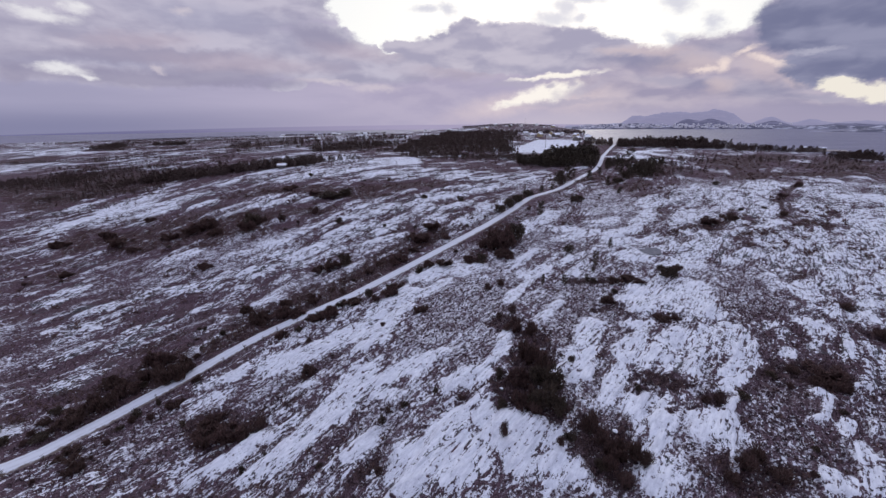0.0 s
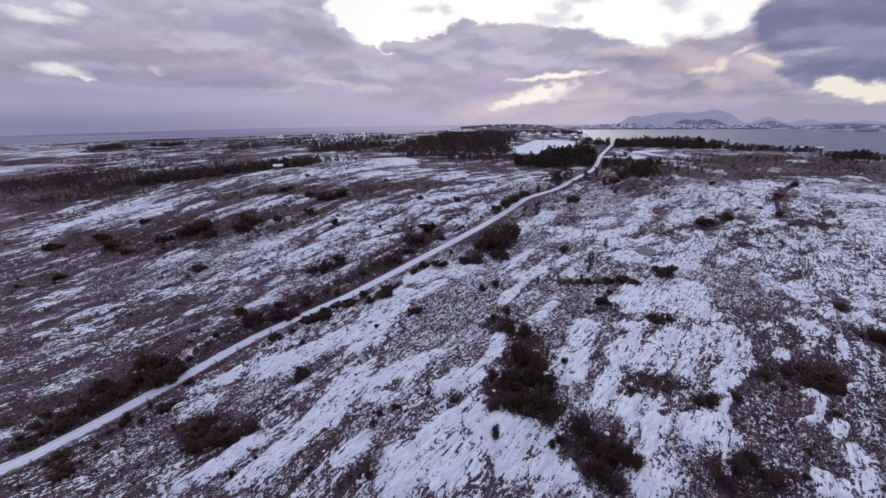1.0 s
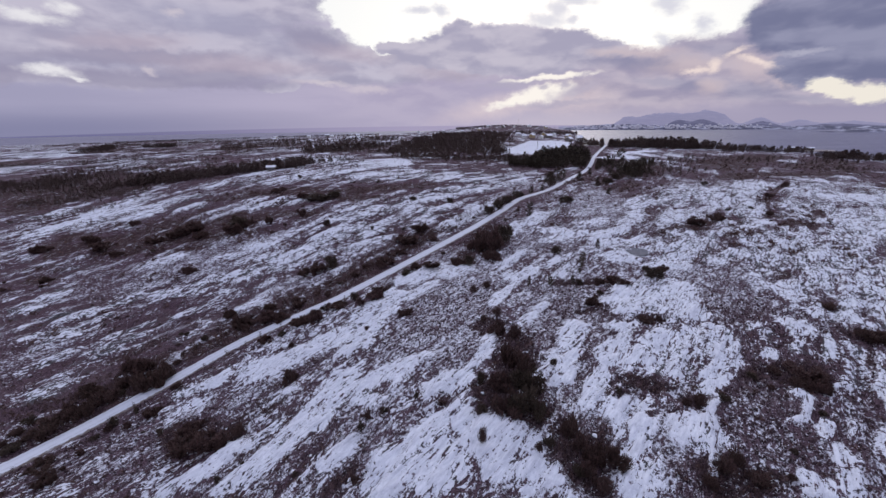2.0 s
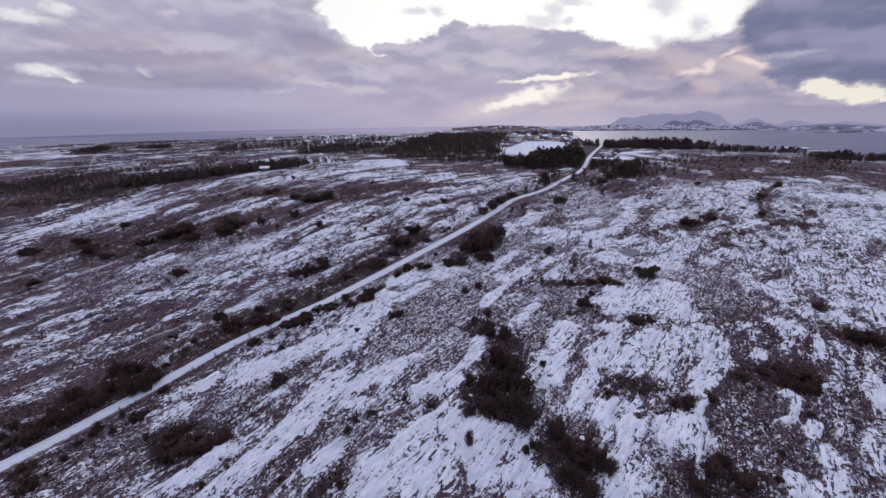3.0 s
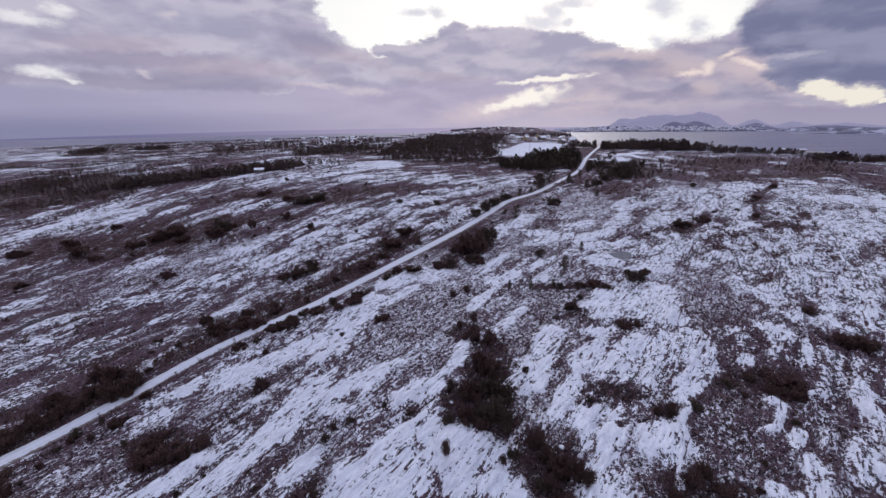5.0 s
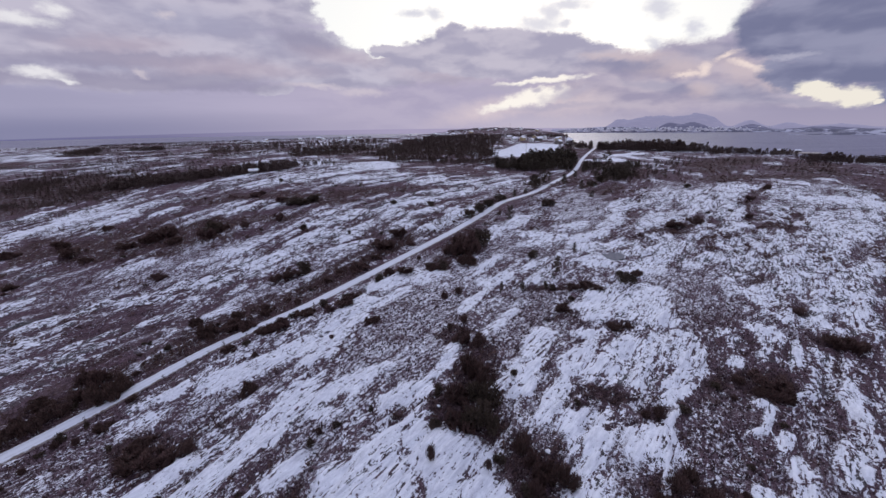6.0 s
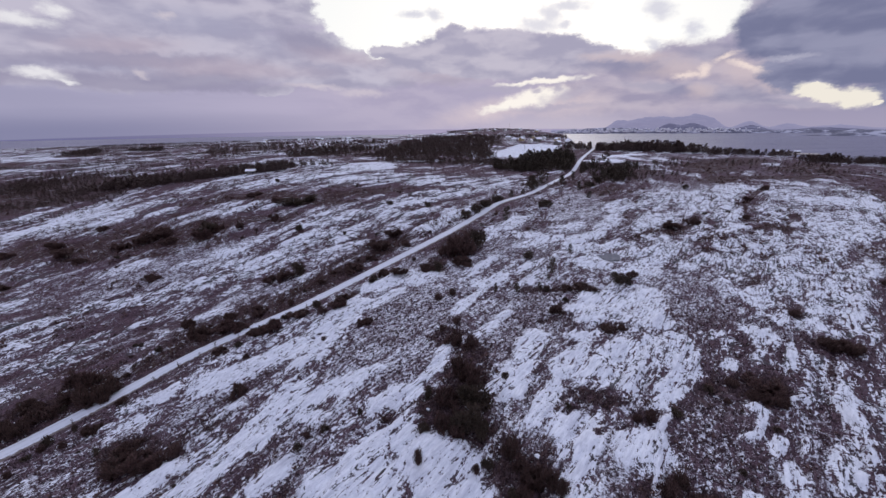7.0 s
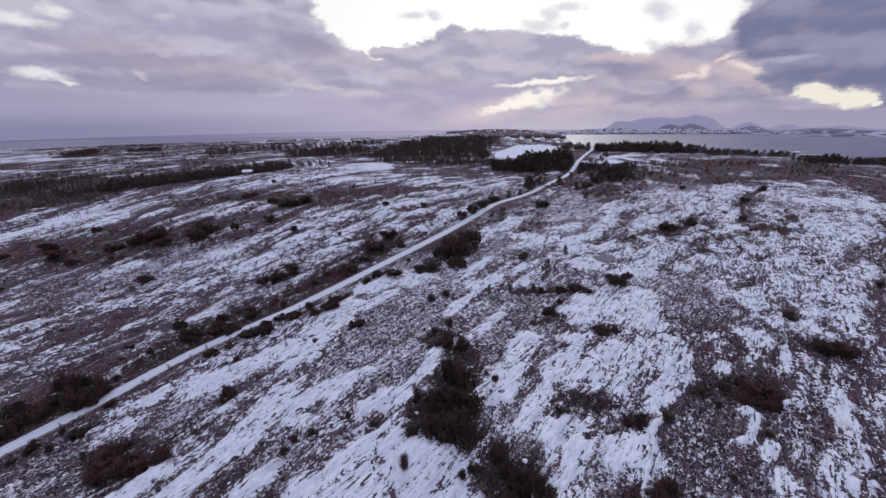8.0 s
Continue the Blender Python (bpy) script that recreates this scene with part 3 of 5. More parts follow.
# x, y, half length, half width, turn, amount
WEST_SNOW = [
    (-168.9, 167.3, 11.8, 4.7, 13, 1),
    (-163.2, 154.0, 5.4, 3.7, 32, 1),
    (-135.1, 158.9, 10.9, 3.5, 61, 1),
    (-151.9, 173.5, 21.5, 6.0, 77, 1),
    (-132.4, 137.2, 8.9, 4.1, 53, 1),
    (-151.6, 140.1, 8.9, 2.8, -56, 1),
    (-124.4, 126.3, 6.8, 3.7, 72, 1),
    (-115.3, 110.0, 8.6, 3.9, 29, 1),
    (-116.2, 104.2, 4.0, 2.4, -22, 1),
    (-105.0, 98.8, 7.4, 2.3, 41, 1),
    (-96.6, 101.4, 9.3, 2.6, 57, 1),
    (-100.5, 91.0, 5.9, 1.7, 52, 1),
    (-79.3, 92.9, 6.8, 2.0, 48, 1),
    (-93.0, 93.7, 8.4, 3.5, 39, 0.8),
    (-78.4, 88.1, 7.3, 1.9, 41, 1),
    (-89.2, 81.9, 5.9, 2.0, 19, 1),
]
# x, y, half length, half width, turn, amount
HEATHER_STREAKS = [
    (-80.2, 82.1, 6.6, 1.8, 38, 1),
    (-79.8, 72.6, 6.2, 3.5, 20, 0.7),
    (-95.2, 129.1, 8.1, 2.4, 54, 1),
    (-87.7, 108.7, 7.2, 2.1, 72, 1),
    (-77.5, 109.1, 7.6, 2.0, 80, 1),
    (-66.3, 116.3, 10.0, 1.8, 78, 1),
    (-72.0, 113.7, 6.2, 1.4, 77, 1),
    (-65.6, 99.8, 9.6, 1.7, 63, 1),
    (-62.0, 88.8, 3.4, 1.8, 44, 0.8),
    (-60.5, 93.7, 2.8, 1.3, -60, 1),
    (-72.3, 128.1, 5.6, 1.6, 77, 1),
    (-53.4, 115.5, 9.7, 1.8, 75, 1),
    (-60.7, 133.1, 7.9, 2.5, 83, 1),
    (-50.6, 127.3, 10.9, 2.5, 70, 1),
    (-51.9, 120.8, 8.9, 3.0, 80, 1),
    (-41.0, 122.7, 9.0, 3.6, 58, 1),
]
# x, y, half length, half width, turn, amount
RIDGE_STREAKS = [
    (-36.4, 132.2, 13.9, 3.4, 55, 1),
    (-30.2, 140.0, 14.5, 4.3, 70, 1),
    (-17.5, 141.9, 13.3, 4.3, 57, 1),
    (-5.1, 146.4, 12.3, 3.0, 54, 1),
    (-52.4, 109.1, 7.6, 1.8, 56, 1),
    (-49.5, 99.0, 4.5, 1.3, 77, 1),
    (-20.3, 130.4, 9.8, 2.2, 64, 1),
    (-61.9, 107.9, 4.1, 1.3, 85, 1),
    (-22.7, 159.9, 13.9, 3.8, 75, 1),
    (-3.4, 175.6, 16.6, 5.7, 64, 1),
    (-1.6, 160.1, 10.2, 3.8, 62, 1),
    (-32.6, 151.5, 10.8, 3.3, 71, 1),
    (8.6, 143.5, 10.3, 2.4, 54, 1),
    (-147.5, 188.3, 15.3, 6.9, 85, 1),
    (-192.6, 192.5, 11.9, 6.5, 39, 1),
    (-117.6, 180.3, 16.1, 4.5, -87, 1),
]
# x, y, half length, half width, turn, amount
FAR_SNOW = [
    (-115.2, 194.7, 25.3, 6.2, -79, 1),
    (-69.6, 178.9, 18.1, 4.0, -89, 1),
    (-102.7, 216.7, 29.9, 9.4, -82, 1),
    (-60.0, 219.3, 27.7, 14.4, 86, 1),
    (-23.2, 226.0, 26.7, 17.7, 63, 1),
    (-46.1, 283.0, 30.1, 27.8, -1, 1),
    (16.1, 232.1, 25.6, 15.8, 41, 1),
    (20.3, 199.0, 20.3, 9.7, 58, 1),
    (42.9, 230.8, 22.9, 12.7, 21, 1),
    (22.2, 161.0, 13.9, 4.4, 44, 1),
    (7.9, 162.0, 10.9, 4.0, 60, 1),
    (-71.4, 170.5, 14.2, 3.7, 83, 1),
    (-267.6, 312.8, 41.3, 15.2, -83, 1),
    (-346.3, 466.1, 61.3, 40.3, -50, 1),
    (-613.6, 656.5, 81.6, 50.5, -29, 1),
    (-88.3, 318.2, 33.2, 23.3, 13, 1),
]
# x, y, half length, half width, turn, amount
HEATH = [
    (69.5, 81.5, 13.0, 8.2, 24, 1),
    (68.5, 69.7, 7.2, 4.5, -3, 1),
    (65.0, 88.9, 6.3, 4.9, -23, 1),
    (43.4, 38.8, 10.4, 3.5, 44, 1),
    (45.5, 34.1, 3.9, 1.8, 61, 0.8),
    (55.0, 38.4, 7.0, 2.3, 54, 0.8),
    (5.0, 82.1, 20.0, 8.7, 1, 1),
    (-1.4, 70.5, 10.7, 6.2, 17, 1),
    (9.9, 103.5, 17.6, 9.1, 9, 1),
    (12.4, 78.2, 17.2, 3.7, 5, 1),
    (22.0, 61.9, 12.2, 4.5, 14, 1),
    (28.6, 76.0, 12.4, 7.0, 18, 1),
    (35.8, 81.2, 12.5, 4.9, 20, 0.9),
    (-9.8, 49.8, 4.5, 2.8, 70, 0.8),
    (-53.1, 56.0, 9.5, 6.5, 86, 1),
    (20.7, 42.8, 4.9, 2.8, 22, 1),
]
# x, y, half length, half width, turn, amount
DUN_HEATH = [
    (23.6, 41.4, 2.8, 2.1, 75, 1),
    (30.9, 38.7, 5.5, 1.6, 30, 0.8),
    (28.3, 33.8, 3.1, 1.8, 45, 0.8),
    (36.4, 120.5, 10.7, 9.7, -81, 0.7),
    (75.6, 171.5, 35.1, 10.7, 22, 1),
    (56.6, 135.9, 11.8, 8.6, -83, 0.7),
    (-92.1, 123.0, 20.7, 9.0, 76, 1),
    (-105.8, 112.6, 7.5, 4.3, 45, 1),
    (-75.6, 121.8, 8.6, 3.7, 85, 1),
    (-76.2, 140.0, 16.5, 8.2, -59, 1),
    (205.9, 192.0, 25.5, 4.6, 53, 1),
    (146.2, 206.8, 24.2, 13.2, 53, 1),
    (-8.3, 43.4, 3.3, 2.3, 47, 0.6),
    (3.9, 61.4, 5.5, 3.7, 6, 1),
    (70.2, 63.2, 5.3, 2.6, -41, 1),
    (-40.1, 108.1, 9.1, 4.3, 69, 0.8),
]
# x, y, half length, half width, turn, amount
SCRUB = [
    (-9.9, 124.5, 18.0, 5.5, 42, 1),
    (-20.5, 111.2, 14.4, 6.4, 44, 1),
    (-28.6, 102.9, 10.9, 6.9, 44, 1),
    (-40.1, 95.2, 10.6, 6.5, 52, 1),
    (-48.3, 90.1, 8.6, 6.6, 35, 1),
    (-54.3, 83.0, 4.9, 3.3, 52, 1),
    (-62.5, 75.6, 7.2, 5.4, -29, 1),
    (-68.6, 67.2, 6.5, 4.8, -16, 1),
    (-70.4, 60.0, 5.2, 3.6, -29, 1),
    (-65.6, 71.8, 6.2, 4.7, -18, 1),
    (-41.5, 56.6, 6.8, 3.1, -71, 1),
    (-31.8, 53.6, 3.1, 1.2, -54, 1),
    (15.0, 56.0, 9.4, 3.1, 13, 1),
    (14.5, 47.4, 5.6, 3.3, 13, 1),
    (10.6, 48.7, 3.4, 3.0, -26, 1),
    (18.0, 38.8, 2.8, 2.5, -4, 1),
]
# x, y, half length, half width, turn, amount
GULLY_SCRUB = [
    (20.6, 36.8, 3.6, 2.9, -87, 1),
    (18.8, 34.1, 2.9, 1.9, -65, 1),
    (13.2, 68.2, 4.0, 3.0, -65, 1),
    (34.2, 34.2, 2.7, 1.5, 75, 1),
    (35.0, 32.2, 3.6, 1.4, 86, 1),
    (56.3, 47.8, 4.0, 2.2, -81, 1),
    (56.5, 50.0, 4.4, 1.4, 87, 1),
    (49.6, 49.3, 2.1, 1.1, 70, 1),
    (37.9, 44.1, 2.6, 1.0, 88, 1),
    (77.1, 57.9, 4.2, 2.5, -89, 1),
    (43.6, 67.5, 3.4, 1.8, -75, 1),
    (32.5, 47.9, 2.9, 1.7, -73, 1),
    (30.0, 45.8, 1.7, 0.9, 88, 1),
    (20.6, 129.9, 13.2, 6.4, 18, 1),
    (11.2, 113.3, 5.4, 2.8, 0, 1),
    (-31.1, 58.1, 5.6, 2.4, 64, 1),
]
# x, y, half length, half width, turn, amount
WEST_SCRUB = [
    (-123.3, 144.0, 25.7, 8.0, 86, 1),
    (-100.8, 153.0, 22.8, 9.9, -75, 1),
    (-141.8, 153.1, 18.9, 9.8, -77, 0.8),
    (-79.2, 155.3, 12.6, 6.0, -45, 1),
    (-145.9, 143.0, 10.9, 4.8, -73, 1),
    (-80.9, 187.5, 31.9, 7.2, -82, 1),
    (-13.9, 194.3, 32.6, 6.7, 66, 0.8),
    (-243.3, 246.5, 54.0, 22.1, -40, 1),
    (-208.7, 255.5, 42.2, 24.2, -51, 1),
    (-215.0, 213.2, 18.6, 10.9, -18, 1),
    (-60.3, 182.3, 12.1, 6.0, -68, 1),
    (-37.5, 174.2, 15.4, 4.5, -85, 0.7),
    (-62.1, 158.8, 18.3, 4.6, 88, 0.8),
    (-91.0, 136.8, 12.4, 2.5, -88, 0.7),
    (-129.4, 121.3, 5.6, 3.6, -87, 1),
    (-71.6, 84.6, 6.1, 1.8, 46, 1),
]
# x, y, half length, half width, turn, amount
DARK_CLEFTS = [
    (168.2, 184.6, 33.3, 1.3, 48, 1),
    (133.5, 148.9, 26.2, 0.7, 38, 1),
    (121.6, 123.1, 7.9, 4.3, -32, 1),
    (138.6, 132.6, 8.4, 1.5, 45, 1),
    (98.9, 131.6, 16.6, 2.0, 46, 1),
    (87.6, 123.6, 6.2, 4.5, 77, 1),
    (104.3, 115.6, 8.7, 2.0, 68, 1),
    (82.7, 83.3, 4.9, 1.8, 68, 1),
    (80.4, 69.6, 2.7, 1.3, 69, 1),
    (83.7, 74.9, 2.8, 0.7, 46, 1),
    (82.8, 65.1, 2.3, 1.0, 62, 1),
    (38.2, 88.1, 8.1, 1.9, -86, 1),
    (34.9, 71.9, 5.2, 1.2, 75, 0.6),
    (123.3, 97.4, 11.2, 2.4, 45, 0.8),
    (67.8, 49.5, 4.9, 0.5, 42, 1),
    (-10.3, 39.4, 2.3, 0.9, 50, 1),
]
# x, y, half length, half width, turn, amount
FAR_WEST_SNOW = [
    (-707.7, 706.2, 56.3, 90.3, 63, 0.7),
    (-319.5, 418.4, 41.1, 62.3, 51, 0.6),
    (-400.3, 388.6, 26, 43.4, 51, 0.7),
    (-197.6, 463.7, 39.6, 38.4, 45, 0.7),
]
# x, y, half length, half width, turn, amount
SKYLINE_SCRUB = [
    (181, 229, 18, 9, 52, 1),
    (223, 233, 29, 9, -80, 1),
    (150, 271, 38, 9, 40, 1),
    (104, 209, 18, 7, 48, 0.8),
    (249, 314, 80, 18, 54, 0.9),
    (293, 287, 55, 16, 53, 0.9),
    (210, 268, 30, 8, 60, 0.8),
    (255, 240, 30, 7, 70, 0.7),
]
# x, y, half length, half width, turn, amount
MOOR_BELTS = [
    (-240.5, 258.5, 38.1, 56.5, 33, 0.9),
    (-519.9, 496.3, 25.2, 53.4, 53, 0.8),
    (-562.8, 696.3, 67.7, 29.7, -11, 0.9),
    (-301.4, 654.4, 80.2, 61.5, 23, 0.7),
    (-170.2, 266.1, 31.9, 24, 78, 0.8),
    (-253.7, 241, 21.1, 23.9, 1, 1),
    (-244.8, 282.6, 27.1, 26.4, 15, 1),
    (-95.3, 459.5, 57.6, 25.5, 39, 0.9),
    (-145.1, 263.1, 51.6, 12.4, 84, 0.9),
]

# ---- the track ----
TRACK = [(-108, 12), (-88, 31), (-71.6, 48.3), (-66.1, 57.4), (-58.3, 69.0), (-45.9, 82.3), (-31.0, 91.3), (-22.4, 96.9), (-7.7, 111.4), (13.7, 135.9),
         (28.6, 157.2), (41.4, 178.4), (61.1, 200.9), (86.7, 240.8), (110.7, 278.9), (143.4, 350.2), (179.8, 423.6), (212, 490), (240, 570)]
TRACK_HALF = 1.45


def glide(points, step):
    """Places at even steps along a smooth line through the points."""
    out = []
    p = [Vector(q) for q in (points[0], *points, points[-1])]
    for a, b, c, d in zip(p, p[1:], p[2:], p[3:]):
        n = max(2, int((c - b).length / step))
        for k in range(n):
            t = k / n
            out.append(0.5 * (2 * b + (c - a) * t + (2 * a - 5 * b + 4 * c - d) * t * t + (3 * b - a - 3 * c + d) * t ** 3))
    return np.array([tuple(q) for q in out + [p[-1]]])


TRACK_LINE = glide(TRACK, 1.5)


def from_track(x, y):
    """Distance to the track's middle line."""
    best = np.full(x.shape, 1e9)
    near = (x > -130) & (x < 260) & (y > -20) & (y < 590) & (np.abs((x + 22) - (y - 97) * 0.62) < 70)
    px, py = x[near], y[near]
    d = np.full(px.shape, 1e9)
    for (ax, ay), (bx, by) in zip(TRACK_LINE[:-1:2], TRACK_LINE[2::2]):
        ux, uy = bx - ax, by - ay
        t = np.clip(((px - ax) * ux + (py - ay) * uy) / (ux * ux + uy * uy + 1e-9), 0, 1)
        d = np.minimum(d, (px - ax - t * ux) ** 2 + (py - ay - t * uy) ** 2)
    best[near] = np.sqrt(d)
    return best


# snowed-over meadows: x, y, half length, half width, turn
FIELDS = [(130, 476, 98, 29, 22), (160, 345, 18, 8, 70), (0, 345, 20, 5, 80), (205, 395, 26, 6, 70)]


POOL_Z = float(land(np.array([60.0]), np.array([105.0]))[0])


def fields(x, y, r):
    """Height, snow cover and moor of the ground at places x, y."""
    ss, cs = math.sin(STRIKE), math.cos(STRIKE)
    wob = 9 * (fbm(x / 60, y / 60, 3, 5) - 0.5)
    s, c = x * ss + y * cs, x * cs - y * ss + wob
    broad = fbm(s / 55, c / 13, 3, 11)
    ridge = fbm(s / 20, c / 2.8, 4, 23, 0.58)
    small = fbm(s / 4.5, c / 1.3, 3, 37, 0.55)
    blot = fbm(x / 26, y / 26, 3, 53)
    warp = 1 + 0.9 * (fbm(x / 4.0, y / 4.0, 4, 71, 0.6) - 0.5)
    def lie(lists):
        """The most that any of the listed patches gives at each place."""
        out = np.zeros_like(x)
        for rows in lists:
            for fx, fy, hl, hw, turn, f in rows:
                k = np.abs(x - fx) + np.abs(y - fy) < 2.4 * (hl + hw) + 3
                a, q = radians(turn), (x[k] - fx, y[k] - fy)
                u, v = q[0] * math.sin(a) + q[1] * math.cos(a), q[0] * math.cos(a) - q[1] * math.sin(a)
                d = (np.abs(u / hl) ** 3 + np.abs(v / hw) ** 3) ** (1 / 3)
                out[k] = np.maximum(out[k], f * smooth(1.32, 0.66, d * warp[k]))
        return out

    up = lie((SLAB_SNOW, BROW_SNOW, TRACKSIDE_SNOW, MIDDLE_SNOW, EAST_SNOW, KNOLL_SNOW, SLOPE_SNOW, CROWN_SNOW, UPPER_SNOW, WEST_SNOW, HEATHER_STREAKS, RIDGE_STREAKS, FAR_SNOW, FAR_WEST_SNOW))
    heath = lie((HEATH, DUN_HEATH))
    down = lie((SCRUB, GULLY_SCRUB, WEST_SCRUB, SKYLINE_SCRUB, MOOR_BELTS, DARK_CLEFTS))
    west = smooth(6, -14, x - 0.72 * (y - 100) + 22)
    streaky = 0.55 * fbm(x / 36, y / 62, 4, 131, 0.62) + 0.45 * fbm(x / 11, y / 24, 3, 141, 0.6)
    loud = 0.5 + 0.5 * smooth(90, 210, r)
    snow = 0.55 - 0.09 * smooth(95, 150, r) - 0.115 * west + smooth(170, 300, r) * (3.2 * (streaky - 0.5) + 0.02 - 0.04 * smooth(260, 500, r)) - 0.08 * west * smooth(120, 220, r)
    snow = snow + loud * (0.9 * (ridge - 0.5) + 0.7 * (broad - 0.5) + 0.4 * (small - 0.5)) + 0.2 * (blot - 0.5) + 1.2 * west * (ridge - 0.5)
    snow = snow * (1 - 0.7 * heath) + 0.7 * heath * 0.53
    snow = snow + up * (0.62 - 0.10 * smooth(75, 150, r) - 0.12 * west + 0.4 * (small - 0.5)) - down * (0.45 + 0.3 * smooth(150, 230, r))
    east = smooth(50, 110, x) * smooth(330, 210, r) * smooth(70, 110, y)
    snow = snow - 0.04 * east - 0.05 * smooth(28, 50, x) * smooth(110, 80, r) - 0.10 * smooth(90, 150, x) * smooth(180, 240, r) - 0.18 * smooth(-130, -210, x) * smooth(700, 350, r) - 0.12 * smooth(-30, -60, x) * smooth(120, 85, r) - 0.05 * smooth(-180, -300, x) * smooth(1200, 600, r)
    # less snow out to both sides: the lens's edge darkening, put into the cover
    side = np.abs(np.degrees(np.arctan2(x, y)))
    snow = snow - 0.10 * smooth(33, 46, side) * smooth(600, 300, r)
    meadow = np.zeros_like(x)
    for fx, fy, hl, hw, turn in FIELDS:
        a = radians(turn)
        u, v = (x - fx) * math.sin(a) + (y - fy) * math.cos(a), (x - fx) * math.cos(a) - (y - fy) * math.sin(a)
        meadow = np.maximum(meadow, smooth(1.15, 0.95, np.maximum(np.abs(u) / hl, np.abs(v) / hw)))
    snow = snow * (1 - meadow) + meadow * 1.3
    far = smooth(200, 420, r)
    moor = np.clip(0.5 + 1.2 * (0.5 - broad) + 0.1 * west + 0.6 * np.maximum(0.6 * down, heath) - 0.9 * up, 0, 1)
    t = from_track(x, y)
    verge = smooth(9, 2.6, t)
    rocks = (0.5 * (broad - 0.5) * 2 + 1.0 * (ridge - 0.5) * 2 * (1 - 0.5 * moor) + 0.7 * (small - 0.5) * 2 * (1 - far)) * smooth(8, 30, r) * (1 - 0.85 * meadow)
    rocks = rocks * (1 - 0.4 * heath) + up * 0.45 - down * 0.2 - 0.3
    z = land(x, y) + rocks * (1 - verge) - 0.25 * smooth(3.2, 1.6, t) - 0.2 * smooth(5, 3.4, t) * smooth(1.8, 3.0, t)
    snow = snow - 0.22 * smooth(6, 2.5, t)
    wet = smooth(9, 6.5, np.hypot((x - 60) * 1.35, y - 105))
    z = z * (1 - wet) + wet * (POOL_Z - 0.35 + 0.5 * smooth(3, 6, np.hypot((x - 60) * 1.35, y - 105)))
    return z, np.clip(snow, 0, 1.3), moor + down


def ground_z(x, y):
    x, y = np.atleast_1d(np.asarray(x, float)), np.atleast_1d(np.asarray(y, float))
    return fields(x, y, np.hypot(x, y))[0]


def mesh_from(name, verts, faces, mat, attrs=()):
    me = bpy.data.meshes.new(name)
    verts, faces = np.asarray(verts, np.float32), np.asarray(faces, np.int32)
    k = faces.shape[1]
    me.vertices.add(len(verts))
    me.vertices.foreach_set("co", verts.ravel())
    me.loops.add(faces.size)
    me.loops.foreach_set("vertex_index", faces.ravel())
    me.polygons.add(len(faces))
    me.polygons.foreach_set("loop_start", np.arange(0, faces.size, k, dtype=np.int32))
    me.polygons.foreach_set("use_smooth", np.ones(len(faces), bool))
    for key, values in attrs:
        me.attributes.new(key, "FLOAT", "POINT").data.foreach_set("value", np.asarray(values, np.float32).ravel())
    me.materials.append(mat)
    me.update(calc_edges=True)
    return me


def grid_faces(rows, cols):
    i = np.arange(rows * cols).reshape(rows, cols)
    return np.stack([i[:-1, :-1], i[:-1, 1:], i[1:, 1:], i[1:, :-1]], -1).reshape(-1, 4)


def build_ground():
    front = np.arange(-62, 62.01, 0.17)
    az = np.radians(np.concatenate([np.arange(-180, -62, 4.0), front, np.arange(66, 180.1, 4.0)]))
    rad = np.concatenate([[0.3, 4, 8, 12, 16, 20, 23], np.geomspace(25, 900, 560), np.geomspace(905, 2400, 130), [2800, 3500, 4400, 5600]])
    a, r = np.meshgrid(az, rad)
    x, y = 5 + r * np.sin(a), r * np.cos(a)
    z, snow, moor = fields(x, y, np.hypot(x, y))
    me = mesh_from("ground", np.stack([x, y, z], -1).reshape(-1, 3), grid_faces(*a.shape), MAT_GROUND, (("snow", snow), ("moor", moor)))
    return tagged(new("ground", me), "rocky coastal moorland with patchy snow over brown heather", "ground", kind="structure")


def build_track():
    p = TRACK_LINE
    d = np.gradient(p, axis=0)
    d /= np.linalg.norm(d, axis=1)[:, None]
    side = np.stack([d[:, 1], -d[:, 0]], -1)
    base = land(p[:, 0], p[:, 1])
    prof = [(-1.28, -0.4), (-1.08, -0.02), (-0.75, 0.03), (-0.5, 0.0), (-0.2, 0.06), (0.0, 0.07), (0.2, 0.06), (0.5, 0.0), (0.75, 0.03), (1.08, -0.02), (1.28, -0.4)]
    v = [[(*(q + s * TRACK_HALF * u), b + h) for u, h in prof] for q, s, b in zip(p, side, base)]
    across = np.tile([u for u, h in prof], len(p))
    me = mesh_from("road", np.array(v).reshape(-1, 3), grid_faces(len(p), len(prof))[:, ::-1], MAT_ROAD, (("across", across),))
    return tagged(new("road", me), "narrow gravel track under trodden snow", "road", kind="structure")


build_ground()
build_track()

# ---- the sea and the land beyond it ----
def build_sea():
    az, rad = np.radians(np.arange(-180, 180.1, 3)), np.array([600, 900, 1300, 1900, 2700, 3600, 4300, 4960.0])
    a, r = np.meshgrid(az, rad)
    me = mesh_from("water", np.stack([r * np.sin(a), r * np.cos(a), 0 * a + SEA], -1).reshape(-1, 3), grid_faces(*a.shape), MAT_SEA)
    tagged(new("water", me), "grey-blue sea and sound in dull winter light", "sea", kind="structure")


